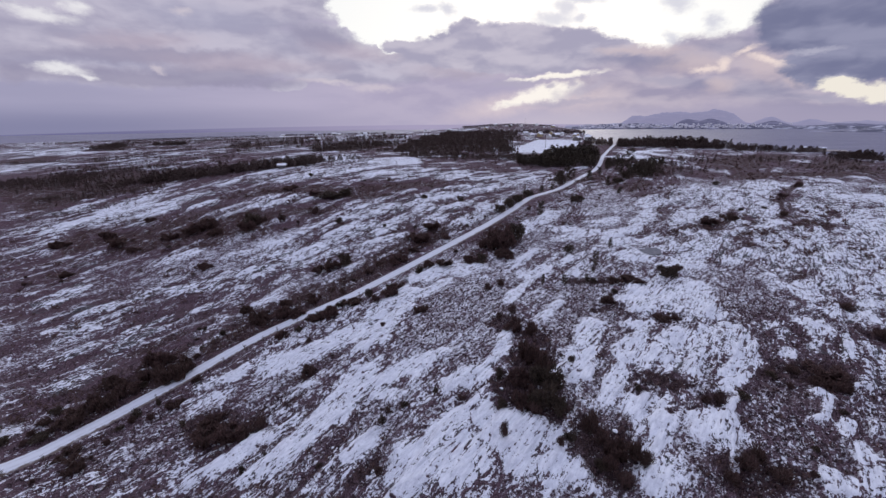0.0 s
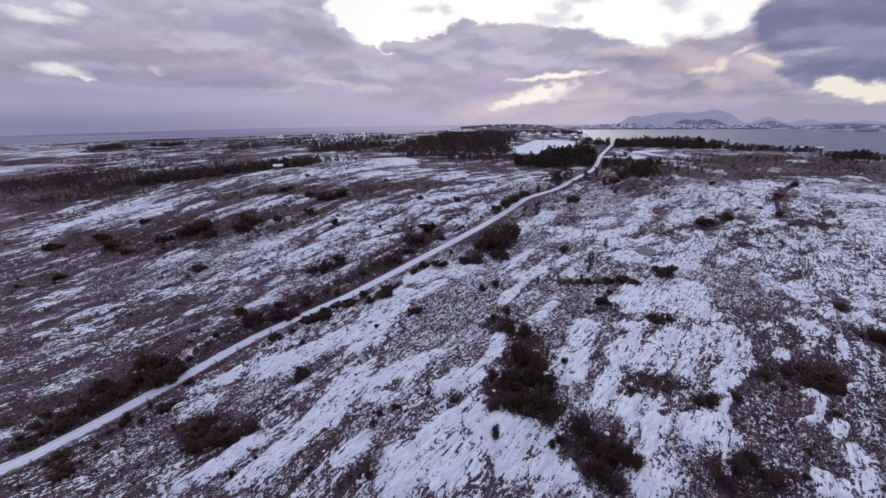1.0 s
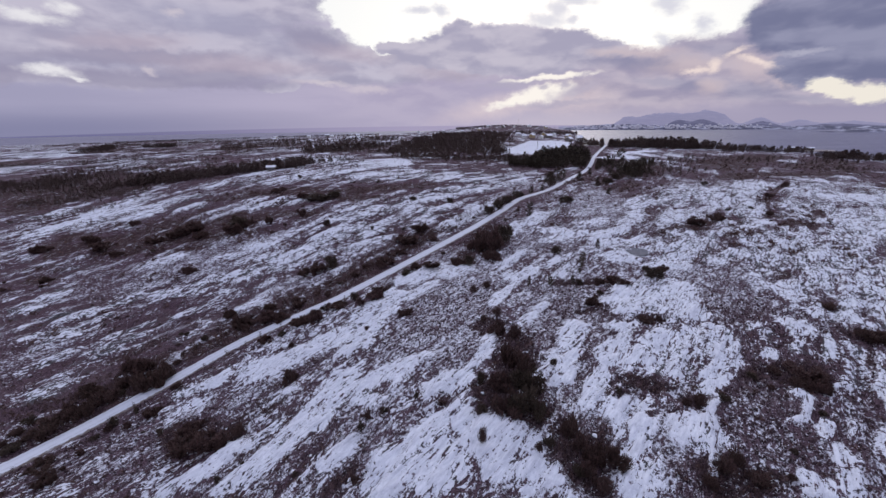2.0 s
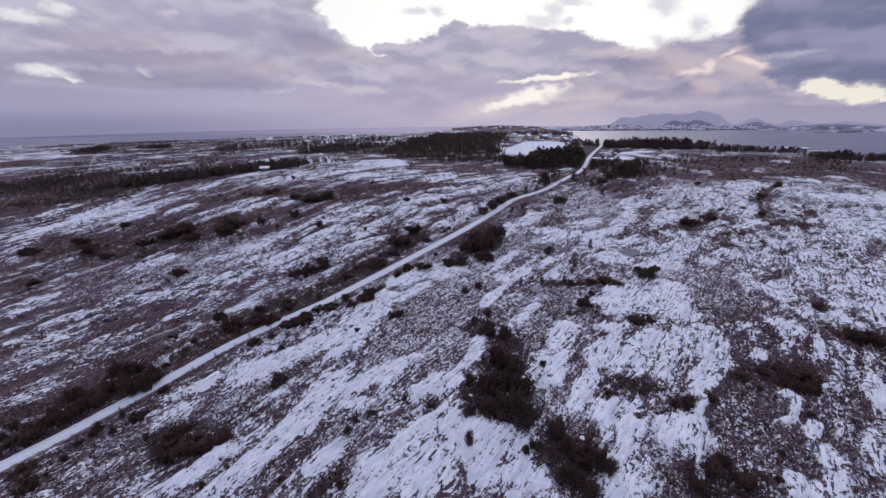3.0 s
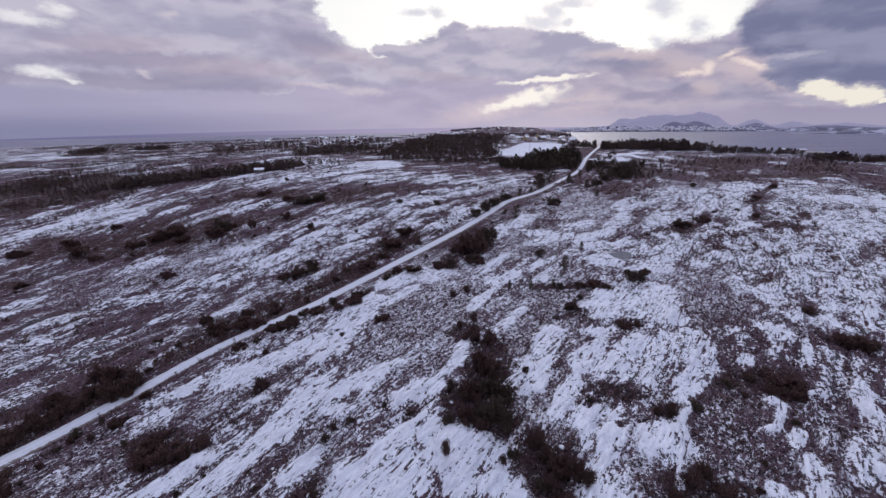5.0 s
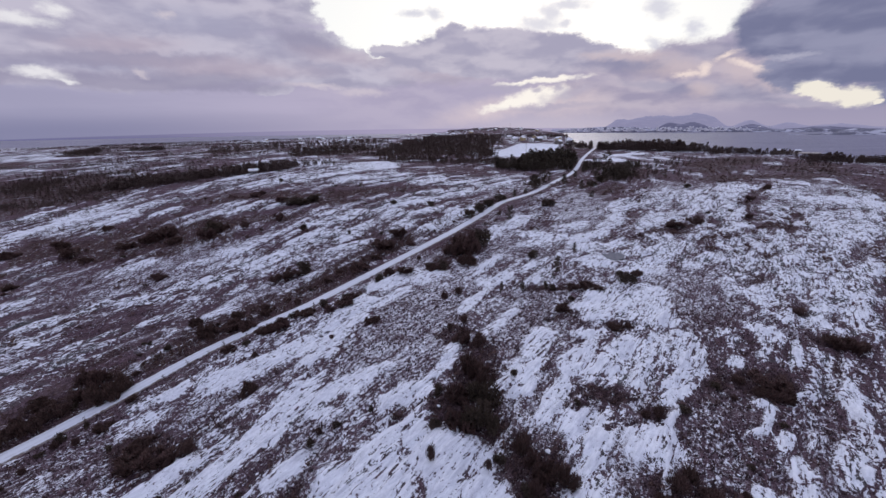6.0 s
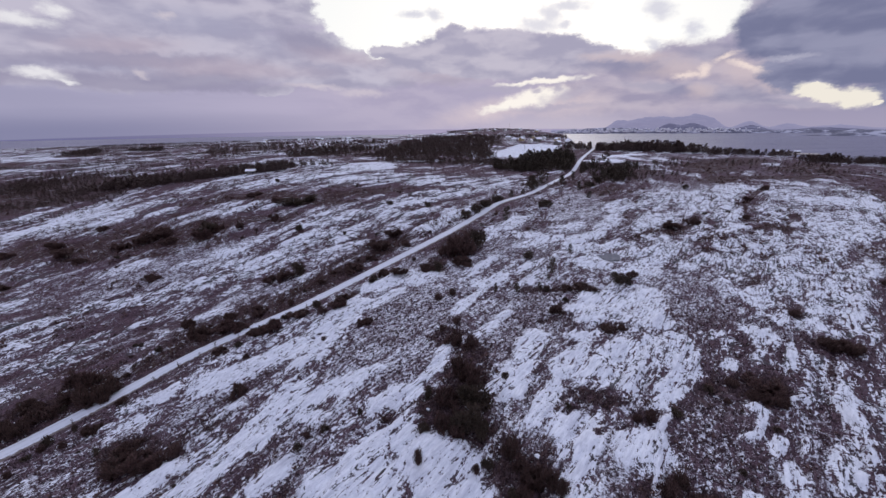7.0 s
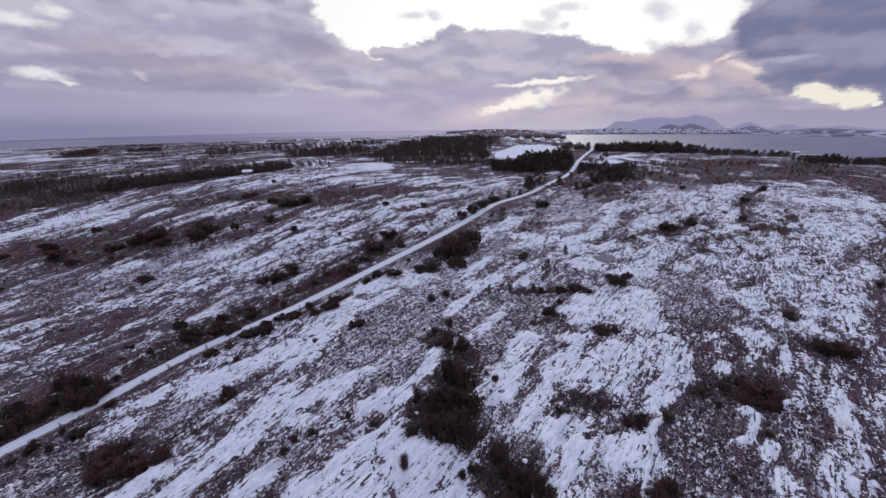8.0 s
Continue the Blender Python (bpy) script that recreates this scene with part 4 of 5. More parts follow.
def far_range(name, label, dist, depth, az0, az1, top, seed, mat, rough):
    """A range of hills along the horizon; top gives its height over the sea by azimuth."""
    a = np.radians(np.arange(az0, az1, 0.12))
    t = np.linspace(0, 1, 9)
    A, T = np.meshgrid(a, t)
    deg = np.degrees(A)
    h = top(deg)
    n = fbm(deg * 0.9, T * 3, 5, seed, 0.6) - 0.5
    r = dist + depth * T + 0.3 * depth * n
    z = SEA - 1 + np.maximum(h * np.sin(T * math.pi * 0.5) * (1 + rough * n), 0) * smooth(0, 0.12, T)
    me = mesh_from(name, np.stack([r * np.sin(A), r * np.cos(A), z], -1).reshape(-1, 3), grid_faces(*A.shape), mat)
    tagged(new(name, me), label, "hills", kind="structure")


def bell(d, c, w):
    return np.exp(-((d - c) / w) ** 2)


build_sea()
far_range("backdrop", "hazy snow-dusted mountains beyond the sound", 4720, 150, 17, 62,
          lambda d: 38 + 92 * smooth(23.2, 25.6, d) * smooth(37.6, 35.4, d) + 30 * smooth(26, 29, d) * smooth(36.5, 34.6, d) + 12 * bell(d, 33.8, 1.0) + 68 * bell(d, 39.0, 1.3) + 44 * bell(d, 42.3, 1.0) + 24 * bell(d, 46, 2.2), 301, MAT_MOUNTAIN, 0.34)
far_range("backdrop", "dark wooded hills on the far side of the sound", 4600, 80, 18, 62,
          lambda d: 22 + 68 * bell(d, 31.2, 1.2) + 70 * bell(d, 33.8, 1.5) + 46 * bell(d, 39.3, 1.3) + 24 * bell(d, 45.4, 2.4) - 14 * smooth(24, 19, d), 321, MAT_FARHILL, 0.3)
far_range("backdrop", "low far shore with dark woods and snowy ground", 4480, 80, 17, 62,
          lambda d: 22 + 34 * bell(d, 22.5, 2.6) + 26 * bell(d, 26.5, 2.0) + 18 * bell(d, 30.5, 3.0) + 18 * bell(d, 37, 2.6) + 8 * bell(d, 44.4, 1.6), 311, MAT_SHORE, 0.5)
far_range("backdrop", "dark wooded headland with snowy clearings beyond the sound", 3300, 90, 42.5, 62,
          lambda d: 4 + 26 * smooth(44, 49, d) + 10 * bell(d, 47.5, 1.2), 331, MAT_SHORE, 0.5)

TRACK_JUNIPERS = [
    (-19.4, 92.6, 2.6, 2.9), (-26.8, 90.4, 2.0, 1.9), (-30.2, 86.1, 1.9, 2.1), (-35.0, 81.9, 2.1, 1.5), (-6.8, 103.5, 3.5, 2.1), (-57.0, 63.6, 1.3, 1.6),
    (-59.1, 60.6, 1.9, 2.1), (-6.2, 49.0, 1.2, 1.3), (-9.3, 46.1, 1.1, 1.7), (-1.4, 50.5, 0.9, 1.3), (-30.6, 44.7, 1.0, 1.5), (60.2, 171.4, 6.6, 3.6),
    (33.4, 171.1, 5.6, 4.1), (40.5, 182.1, 6.4, 3.8), (28.3, 162.0, 5.3, 3.9), (23.8, 154.2, 4.6, 3.8), (-31.0, 115.1, 4.6, 4.5), (11.3, 106.2, 3.3, 3.5),
    (25.0, 123.8, 5.6, 7.1), (8.1, 44.8, 1.4, 1.9), (20.2, 52.7, 1.2, 1.5), (15.6, 38.2, 1.4, 1.9), (-40.4, 145.5, 3.0, 2.7), (-62.0, 88.8, 1.1, 1.2),
]
GULLY_JUNIPERS = [
    (15.7, 47.5, 3.2, 5.1), (13.8, 44.1, 3.8, 5.0), (15.6, 42.8, 2.2, 4.0), (14.0, 49.2, 3.0, 4.2), (53.5, 86.8, 3.4, 3.0), (55.8, 87.1, 2.5, 2.6),
    (38.4, 111.0, 3.1, 2.5), (38.8, 79.6, 1.5, 1.4), (48.4, 48.2, 1.8, 1.5), (51.8, 40.6, 1.1, 0.8), (43.1, 35.1, 0.9, 0.8), (-76.5, 149.6, 7.5, 5.4),
    (-50.9, 172.6, 10.0, 4.1), (-44.9, 175.5, 7.7, 4.1), (-70.4, 208.7, 2.7, 2.1), (8.1, 170.8, 3.0, 2.6), (-8.1, 169.3, 2.5, 2.5), (-21.5, 138.0, 1.4, 1.9),
    (139.5, 196.7, 4.1, 2.6), (112.4, 142.0, 1.7, 1.3), (121.7, 142.9, 1.7, 1.3), (98.0, 216.5, 6.4, 4.5), (107.6, 226.9, 6.6, 4.7), (27.7, 46.2, 1.1, 1.0),
]
TRACK_THICKETS = [
    (-28.5, 85.3, 3.8, 2.7), (-38.4, 80.9, 3.1, 1.5), (-32.0, 85.4, 4.1, 2.1), (-30.6, 76.5, 1.5, 1.4), (-5.2, 79.3, 2.8, 2.3), (-4.0, 106.6, 3.3, 1.8),
    (0.2, 106.3, 4.9, 1.8), (-12.2, 96.0, 3.3, 1.6), (-14.2, 90.4, 4.3, 2.2), (-23.7, 90.6, 4.3, 1.6), (-59.3, 59.4, 1.6, 1.2), (-56.1, 59.6, 1.4, 1.5),
    (-53.4, 63.1, 2.8, 2.0), (-59.8, 53.9, 1.3, 1.1), (-60.4, 48.6, 2.6, 1.9), (-27.0, 65.3, 2.8, 2.6), (-8.5, 48.6, 1.2, 1.1), (2.7, 48.7, 1.3, 0.9),
    (-17.6, 41.9, 0.9, 1.1), (-33.5, 50.9, 1.1, 1.6), (-8.5, 38.0, 1.2, 1.6), (-41.2, 53.9, 5.7, 3.8), (-36.0, 52.5, 4.6, 3.0), (-31.6, 53.0, 2.2, 2.3),
]
GULLY_THICKETS = [
    (-42.3, 57.7, 3.4, 2.0), (16.1, 62.6, 2.4, 2.6), (13.4, 65.3, 3.2, 2.4), (14.1, 55.8, 2.8, 4.0), (15.8, 52.3, 3.0, 3.9), (11.5, 49.5, 3.0, 3.2),
    (8.7, 51.3, 1.7, 2.2), (12.4, 44.2, 3.1, 3.6), (10.6, 44.7, 2.6, 2.5), (18.3, 39.3, 1.7, 3.4), (14.1, 37.2, 1.2, 1.3), (19.2, 37.6, 1.7, 2.1),
    (20.3, 36.0, 2.6, 2.9), (21.9, 35.1, 2.2, 2.5), (22.9, 34.0, 1.6, 1.9), (19.1, 34.1, 2.1, 2.2), (19.7, 32.4, 2.0, 1.8), (18.2, 34.5, 1.6, 1.5),
    (7.4, 39.3, 1.1, 2.4), (14.2, 72.6, 1.9, 1.8), (11.5, 70.6, 1.4, 1.3), (11.1, 86.5, 1.9, 1.8), (14.1, 89.4, 2.0, 1.8), (58.8, 90.3, 2.5, 1.5),
]
EAST_THICKETS = [
    (45.2, 85.0, 4.5, 1.7), (41.2, 85.1, 2.7, 1.4), (36.8, 87.3, 1.6, 1.5), (42.4, 66.2, 2.8, 1.4), (44.6, 66.0, 1.7, 0.9), (35.3, 74.4, 3.1, 2.1),
    (56.4, 48.8, 5.0, 1.9), (55.4, 45.4, 2.8, 2.1), (53.1, 46.0, 1.9, 1.4), (52.8, 49.1, 2.2, 1.3), (49.3, 45.7, 1.1, 0.9), (56.2, 44.3, 1.1, 0.7),
    (41.2, 43.8, 1.5, 1.1), (37.6, 43.5, 1.5, 2.0), (35.7, 43.6, 1.2, 1.1), (75.3, 56.1, 3.8, 2.2), (77.9, 56.6, 3.4, 2.0), (74.0, 57.7, 1.9, 1.4),
    (78.6, 67.7, 2.4, 1.4), (35.9, 34.1, 1.9, 1.9), (33.7, 33.5, 2.1, 1.9), (36.4, 32.1, 2.4, 1.6), (31.5, 31.8, 1.8, 1.6), (40.4, 32.2, 1.0, 0.8),
]
BELT_THICKETS = [
    (19.7, 119.2, 8.0, 7.6), (15.2, 119.5, 5.5, 5.7), (18.6, 109.9, 5.1, 2.9), (8.4, 107.7, 4.0, 2.5), (-8.3, 127.8, 7.7, 3.2), (-4.5, 136.8, 6.1, 3.0),
    (-9.4, 119.4, 3.6, 1.9), (-13.9, 112.5, 5.2, 2.2), (-35.1, 114.0, 5.2, 2.6), (-37.8, 111.5, 4.5, 2.2), (-47.7, 88.9, 4.3, 3.8), (-42.3, 89.8, 4.3, 2.8),
    (-37.9, 89.7, 3.7, 2.2), (-35.5, 95.1, 3.6, 2.0), (-53.6, 94.8, 3.0, 2.6), (-59.2, 71.1, 5.2, 5.1), (-64.4, 73.2, 4.8, 4.9), (-57.9, 72.6, 4.1, 4.1),
    (-64.6, 76.0, 3.7, 3.4), (-66.9, 63.3, 3.2, 3.7), (-69.4, 62.6, 3.2, 2.9), (-66.2, 66.9, 3.8, 2.6), (-71.3, 70.2, 3.5, 2.4), (-70.0, 58.6, 4.0, 2.8),
]
WEST_THICKETS = [
    (-63.5, 51.2, 3.6, 1.3), (-76.6, 145.3, 5.6, 4.0), (-73.9, 151.4, 4.5, 3.2), (-96.3, 149.3, 8.8, 4.5), (-99.8, 147.8, 6.6, 3.6), (-106.6, 144.8, 6.5, 3.1),
    (-135.3, 150.6, 5.4, 3.6), (-123.4, 141.4, 8.4, 3.0), (-149.7, 143.6, 6.4, 3.1), (-58.2, 175.8, 5.1, 2.1), (-74.7, 189.0, 6.5, 2.2), (-64.8, 151.0, 3.6, 2.7),
    (-52.8, 155.1, 3.2, 3.3), (-79.6, 120.8, 3.7, 2.7), (-126.7, 120.4, 3.7, 1.9), (145.9, 163.2, 3.4, 2.2), (175.4, 188.8, 3.4, 2.5), (122.9, 135.1, 2.5, 1.7),
    (91.5, 128.6, 5.8, 2.4), (100.2, 130.4, 4.0, 2.4), (-89.1, 144.4, 5.2, 2.6), (-127.4, 162.9, 4.3, 2.2), (-13.4, 75.8, 1.2, 0.8), (-115.6, 136.8, 4.1, 1.7),
]
MOOR_PINES = [
    (29.6, 87.0, 1.8, 2.5), (34.9, 86.5, 1.4, 2.2), (41.5, 98.6, 2.4, 4.2), (50.6, 110.8, 1.7, 2.7), (24.6, 87.8, 1.1, 2.7), (38.9, 149.5, 3.6, 5.5),
    (144.5, 302.7, 8.8, 11.4), (122.9, 234.3, 8.2, 8.3), (123.5, 246.7, 7.2, 7.3), (115.8, 273.4, 5.6, 6.4), (86.9, 228.8, 4.7, 5.4), (64.5, 210.7, 5.6, 7.5),
    (75.1, 229.9, 5.4, 7.5), (88.8, 206.8, 3.0, 4.9), (85.9, 185.8, 2.7, 3.3), (38.8, 92.8, 1.2, 1.4), (0.3, 182.7, 2.1, 2.7), (100.7, 249.7, 4.4, 4.4),
    (49.0, 190.1, 2.8, 3.4), (56.5, 197.5, 2.6, 2.9),
]

# ---- plants ----
MAT_THICKET = material("bare_thicket", leaf_nodes((0.052, 0.030, 0.029), (0.155, 0.090, 0.082)))
MAT_WOOD = material("winter_wood", leaf_nodes((0.040, 0.027, 0.026), (0.13, 0.088, 0.080)))
dice = random.Random(7)


def part(name, mesh, parent, label=""):
    ob = new(name, mesh)
    ob.parent = parent
    return tagged(ob, label) if label else ob


def stick(v, f, a, b, ra, rb, sides=4):
    """A tapered stick from a to b, added to vertex and face lists."""
    a, b = Vector(a), Vector(b)
    q = (b - a).to_track_quat("Z", "Y")
    o = len(v)
    for p, r in ((a, ra), (b, rb)):
        for k in range(sides):
            v.append(p + q @ Vector((r * math.cos(6.2832 * k / sides), r * math.sin(6.2832 * k / sides), 0)))
    for k in range(sides):
        f.append((o + k, o + (k + 1) % sides, o + sides + (k + 1) % sides, o + sides + k))


def leaf(v, f, p, way, length, width, rnd):
    """A small bent spray of needles or twigs: two triangles folded on its midrib."""
    way = way.normalized()
    side = way.cross(Vector((rnd.uniform(-1, 1), rnd.uniform(-1, 1), rnd.uniform(-1, 1)))).normalized() * width * 0.5
    up = way.cross(side).normalized() * width * 0.25
    o = len(v)
    v.extend((p - way * length * 0.3, p + side - up, p + way * length * 0.7, p - side - up))
    f.append((o, o + 1, o + 2, o + 3))


def quads(name, v, f, mat):
    return mesh_from(name, [tuple(p) for p in v], f, mat)


def bush_meshes(seed, leaves, lobes, mat, reach=0.30, twiggy=0.0, size=1.0):
    """Crown and stems of a shrub one metre wide and high, out of uneven lobes."""
    rnd = random.Random(seed)
    v, f, sv, sf = [], [], [], []
    cores = []
    for _ in range(lobes):
        a, r = rnd.uniform(0, 6.283), reach * math.sqrt(rnd.random())
        h = rnd.uniform(0.28, 0.68) * (1 if size == 1.0 else rnd.uniform(0.5, 1.1))
        cores.append((Vector((r * math.cos(a), r * math.sin(a), h)), rnd.uniform(0.16, 0.30) * size, rnd.uniform(0.2, 0.38) * (0.4 + 0.6 * size)))
    for k in range(leaves):
        c, rh, rv = cores[k % lobes]
        d = Vector((rnd.gauss(0, 1), rnd.gauss(0, 1), rnd.gauss(0, 1))).normalized()
        d2 = d * (rnd.random() ** 0.35) * rnd.uniform(0.85, 1.2)
        p = c + Vector((d2.x * rh, d2.y * rh, d2.z * rv))
        p.z = max(p.z, 0.02)
        way = (d + Vector((0, 0, 0.7 + twiggy))).normalized()
        leaf(v, f, p, way, rnd.uniform(0.06, 0.14) * (1 + twiggy), rnd.uniform(0.04, 0.08) * (1 - 0.45 * twiggy), rnd)
    for c, rh, rv in cores:
        stick(sv, sf, (c.x * 0.25, c.y * 0.25, -0.15), c, 0.035, 0.012)
        for _ in range(3):
            stick(sv, sf, c * 0.7, c + Vector((rnd.uniform(-rh, rh), rnd.uniform(-rh, rh), rnd.uniform(0, rv))), 0.014, 0.004, 3)
    return quads("crown", v, f, mat), quads("stem", sv, sf, MAT_BARK)


def pine_meshes(seed, whorls, mat, conic=0.6):
    """Crown and trunk of a small wind-bent pine one metre high and about one wide."""
    rnd = random.Random(seed)
    v, f, sv, sf = [], [], [], []
    lean = Vector((rnd.uniform(-0.07, 0.07), rnd.uniform(-0.07, 0.07), 0))
    pts = [Vector((0, 0, -0.08)) + lean * 0, Vector((0, 0, 0.35)) + lean * 0.6, Vector((0, 0, 0.7)) + lean * 1.3, Vector((0, 0, 0.97)) + lean * 1.2]
    for a, b, ra, rb in zip(pts, pts[1:], (0.034, 0.026, 0.016), (0.026, 0.016, 0.005)):
        stick(sv, sf, a, b, ra, rb, 6)
    for w in range(whorls):
        h = 0.12 + 0.86 * w / whorls + rnd.uniform(-0.03, 0.03)
        reach = (0.5 * (1 - conic * h) * (0.65 + 0.5 * rnd.random())) * (0.75 if h < 0.22 else 1)
        for k in range(rnd.randint(3, 5)):
            a = rnd.uniform(0, 6.283)
            root = Vector((0, 0, h)) + lean * h * 1.3
            tip = root + Vector((math.cos(a) * reach, math.sin(a) * reach, rnd.uniform(0.02, 0.12)))
            stick(sv, sf, root, tip, 0.009, 0.003, 3)
            for _ in range(26):
                q = root.lerp(tip, rnd.uniform(0.3, 1.05)) + Vector((rnd.gauss(0, 0.05), rnd.gauss(0, 0.05), rnd.gauss(0.01, 0.035)))
                leaf(v, f, q, (tip - root).normalized() + Vector((rnd.gauss(0, 0.6), rnd.gauss(0, 0.6), 0.6)), rnd.uniform(0.045, 0.1), rnd.uniform(0.022, 0.05), rnd)
    return quads("crown", v, f, mat), quads("trunk", sv, sf, MAT_BARK)


def sapling_mesh(seed):
    rnd = random.Random(seed)
    v, f = [], []
    for _ in range(3):
        a = Vector((rnd.uniform(-0.15, 0.15), rnd.uniform(-0.15, 0.15), -0.1))
        top = a + Vector((rnd.uniform(-0.2, 0.2), rnd.uniform(-0.2, 0.2), rnd.uniform(0.8, 1.1)))
        stick(v, f, a, top, 0.022, 0.005, 4)
        for _ in range(16):
            p = a.lerp(top, rnd.uniform(0.3, 0.95))
            d = Vector((rnd.gauss(0, 1), rnd.gauss(0, 1), 1.2)).normalized() * rnd.uniform(0.12, 0.32)
            stick(v, f, p, p + d, 0.008, 0.003, 3)
            stick(v, f, p + d * 0.5, p + d * 0.7 + Vector((rnd.gauss(0, 0.08), rnd.gauss(0, 0.08), 0.1)), 0.005, 0.002, 3)
    return quads("twigs", v, f, MAT_TWIG)


def shrub_kind(name, label, category, crown, stem, stem_name, group):
    root = new(name)
    part("crown", crown, root)
    part(stem_name, stem, root)
    return tagged(root, label, category, group)


def kinds(rows):
    """One of each kind, to be copied; the first of each is set in place last."""
    return [shrub_kind(*r) for r in rows]


JUNIPER = kinds([("juniper_bush", "low dense dark green juniper bush in the heather", "bush", *bush_meshes(40 + k, 900, 5 + k % 3, MAT_JUNIPER), "stem", "juniper bushes") for k in range(4)])
THICKET = kinds([("bare_bush", "leafless reddish-brown thicket bush on the moor", "bush", *bush_meshes(60 + k, 1000, 8, MAT_THICKET, 0.30, 0.8), "stem", "bare thicket bushes") for k in range(3)])
WIDE = kinds([("bare_thicket", "wide tangle of leafless reddish-brown bushes on the moor", "thicket", *bush_meshes(70 + k, 1700, 15, MAT_THICKET, 0.44, 0.6, 0.55), "stem", "wide thickets") for k in range(4)])
PINE = kinds([("pine_tree", "stunted dark green pine tree on the open moor", "tree", *pine_meshes(80 + k, 9 + k, MAT_PINE, 0.45 + 0.1 * k), "trunk", "moor pines") for k in range(4)])
PLACED = {}


def plant(kind, x, y, w, h, sink=0.06):
    """Set a copy of one of the kind on the ground, w metres wide and h high."""
    src = kind[dice.randrange(len(kind))]
    z = float(ground_z(x, y)[0]) - sink * h
    m = Matrix.Translation((x, y, z)) @ Matrix.Rotation(dice.uniform(0, 6.283), 4, "Z") @ Matrix.Diagonal((w, w * dice.uniform(0.8, 1.1), h, 1))
    if src not in PLACED:
        PLACED[src] = True
        src.matrix_basis = m
        return src
    ob = copy_thing(src, Matrix.Identity(4))
    ob.matrix_basis = m
    return ob


for x, y, w, h in TRACK_JUNIPERS + GULLY_JUNIPERS:
    plant(JUNIPER, x, y, w * 1.1, h * 1.1)
for x, y, w, h in TRACK_THICKETS + GULLY_THICKETS + EAST_THICKETS + BELT_THICKETS + WEST_THICKETS:
    kind = WIDE if w > 2.4 else THICKET if dice.random() < 0.8 else JUNIPER
    plant(kind, x, y, w * 1.15, h * 1.2)
for x, y, w, h in MOOR_PINES:
    plant(PINE, x, y, w * 1.15, h * 1.1)

# scattered low scrub: along the track and in the hollows, thinner on the open ground
def scatter(n, x0, x1, y0, y1, keep, size, kinds_used, seed):
    rnd = np.random.RandomState(seed)
    x, y = rnd.uniform(x0, x1, n), rnd.uniform(y0, y1, n)
    z, snow, moor = fields(x, y, np.hypot(x, y))
    t = from_track(x, y)
    for px, py, s, m, d, q in zip(x, y, snow, moor, t, rnd.rand(n)):
        if d > 3.4 and q < keep(px, py, s, m, d):
            w = size[0] + (size[1] - size[0]) * dice.random() ** 2
            plant(kinds_used[dice.randrange(len(kinds_used))], float(px), float(py), w, w * dice.uniform(0.5, 0.85))


scatter(700, -100, 60, 40, 190, lambda x, y, s, m, d: 0.55 if d < 9 else 0.0, (0.8, 3.0), (JUNIPER, THICKET, THICKET), 3)
scatter(500, -170, 130, 40, 220, lambda x, y, s, m, d: 0.5 * (s < 0.42), (0.7, 2.2), (JUNIPER, THICKET), 4)

# thicket belt on the west side of the track
track_x = lambda y: float(np.interp(y, TRACK_LINE[:, 1], TRACK_LINE[:, 0]))
scatter(1500, -100, 20, 46, 150, lambda x, y, s, m, d: (0.42 if y < 82 else 0.22) * (x < track_x(y) and d < (11 if y < 82 else 13)), (1.3, 3.8), (THICKET, THICKET, JUNIPER), 5)


# ---- bare saplings by the track ----
SAPLING = [tagged(new("bare_sapling", sapling_mesh(90 + k)), "thin leafless birch sapling beside the snowy track", "sapling", "saplings by the track") for k in range(3)]
for k in range(26):
    i = int(14 + k * 2.6 + dice.random() * 2)
    p, q = TRACK_LINE[i], TRACK_LINE[i + 1]
    d = (q - p) / np.linalg.norm(q - p)
    off = dice.uniform(2.1, 3.4) * (1 if dice.random() < 0.75 else -1)
    plant(SAPLING, float(p[0] + d[1] * off), float(p[1] - d[0] * off), dice.uniform(1.0, 1.8), dice.uniform(1.2, 2.6))


# ---- woods ----
def tree_block(conifer, rnd):
    """Leaves and trunk of a far tree, one metre high, as arrays."""
    v, f = [], []
    for k in range(70):
        h = rnd.uniform(0.15, 1.0) if conifer else 0.08 + 0.92 * math.sqrt(rnd.random())
        reach = (0.26 * (1.08 - h) + 0.03) if conifer else 0.3 * math.sin(math.pi * min(1, max(0.1, (h + 0.1) / 1.15)))
        a = rnd.uniform(0, 6.283)
        p = Vector((math.cos(a) * reach * rnd.uniform(0.4, 1), math.sin(a) * reach * rnd.uniform(0.4, 1), h * 0.97))
        leaf(v, f, p, Vector((math.cos(a) * 0.6, math.sin(a) * 0.6, rnd.uniform(-0.2, 1.0))), 0.15, 0.075, rnd)
    stick(v, f, (0, 0, -0.05), (0, 0, 0.8), 0.025, 0.01, 3)
    return np.array([tuple(p) for p in v]), np.array(f)


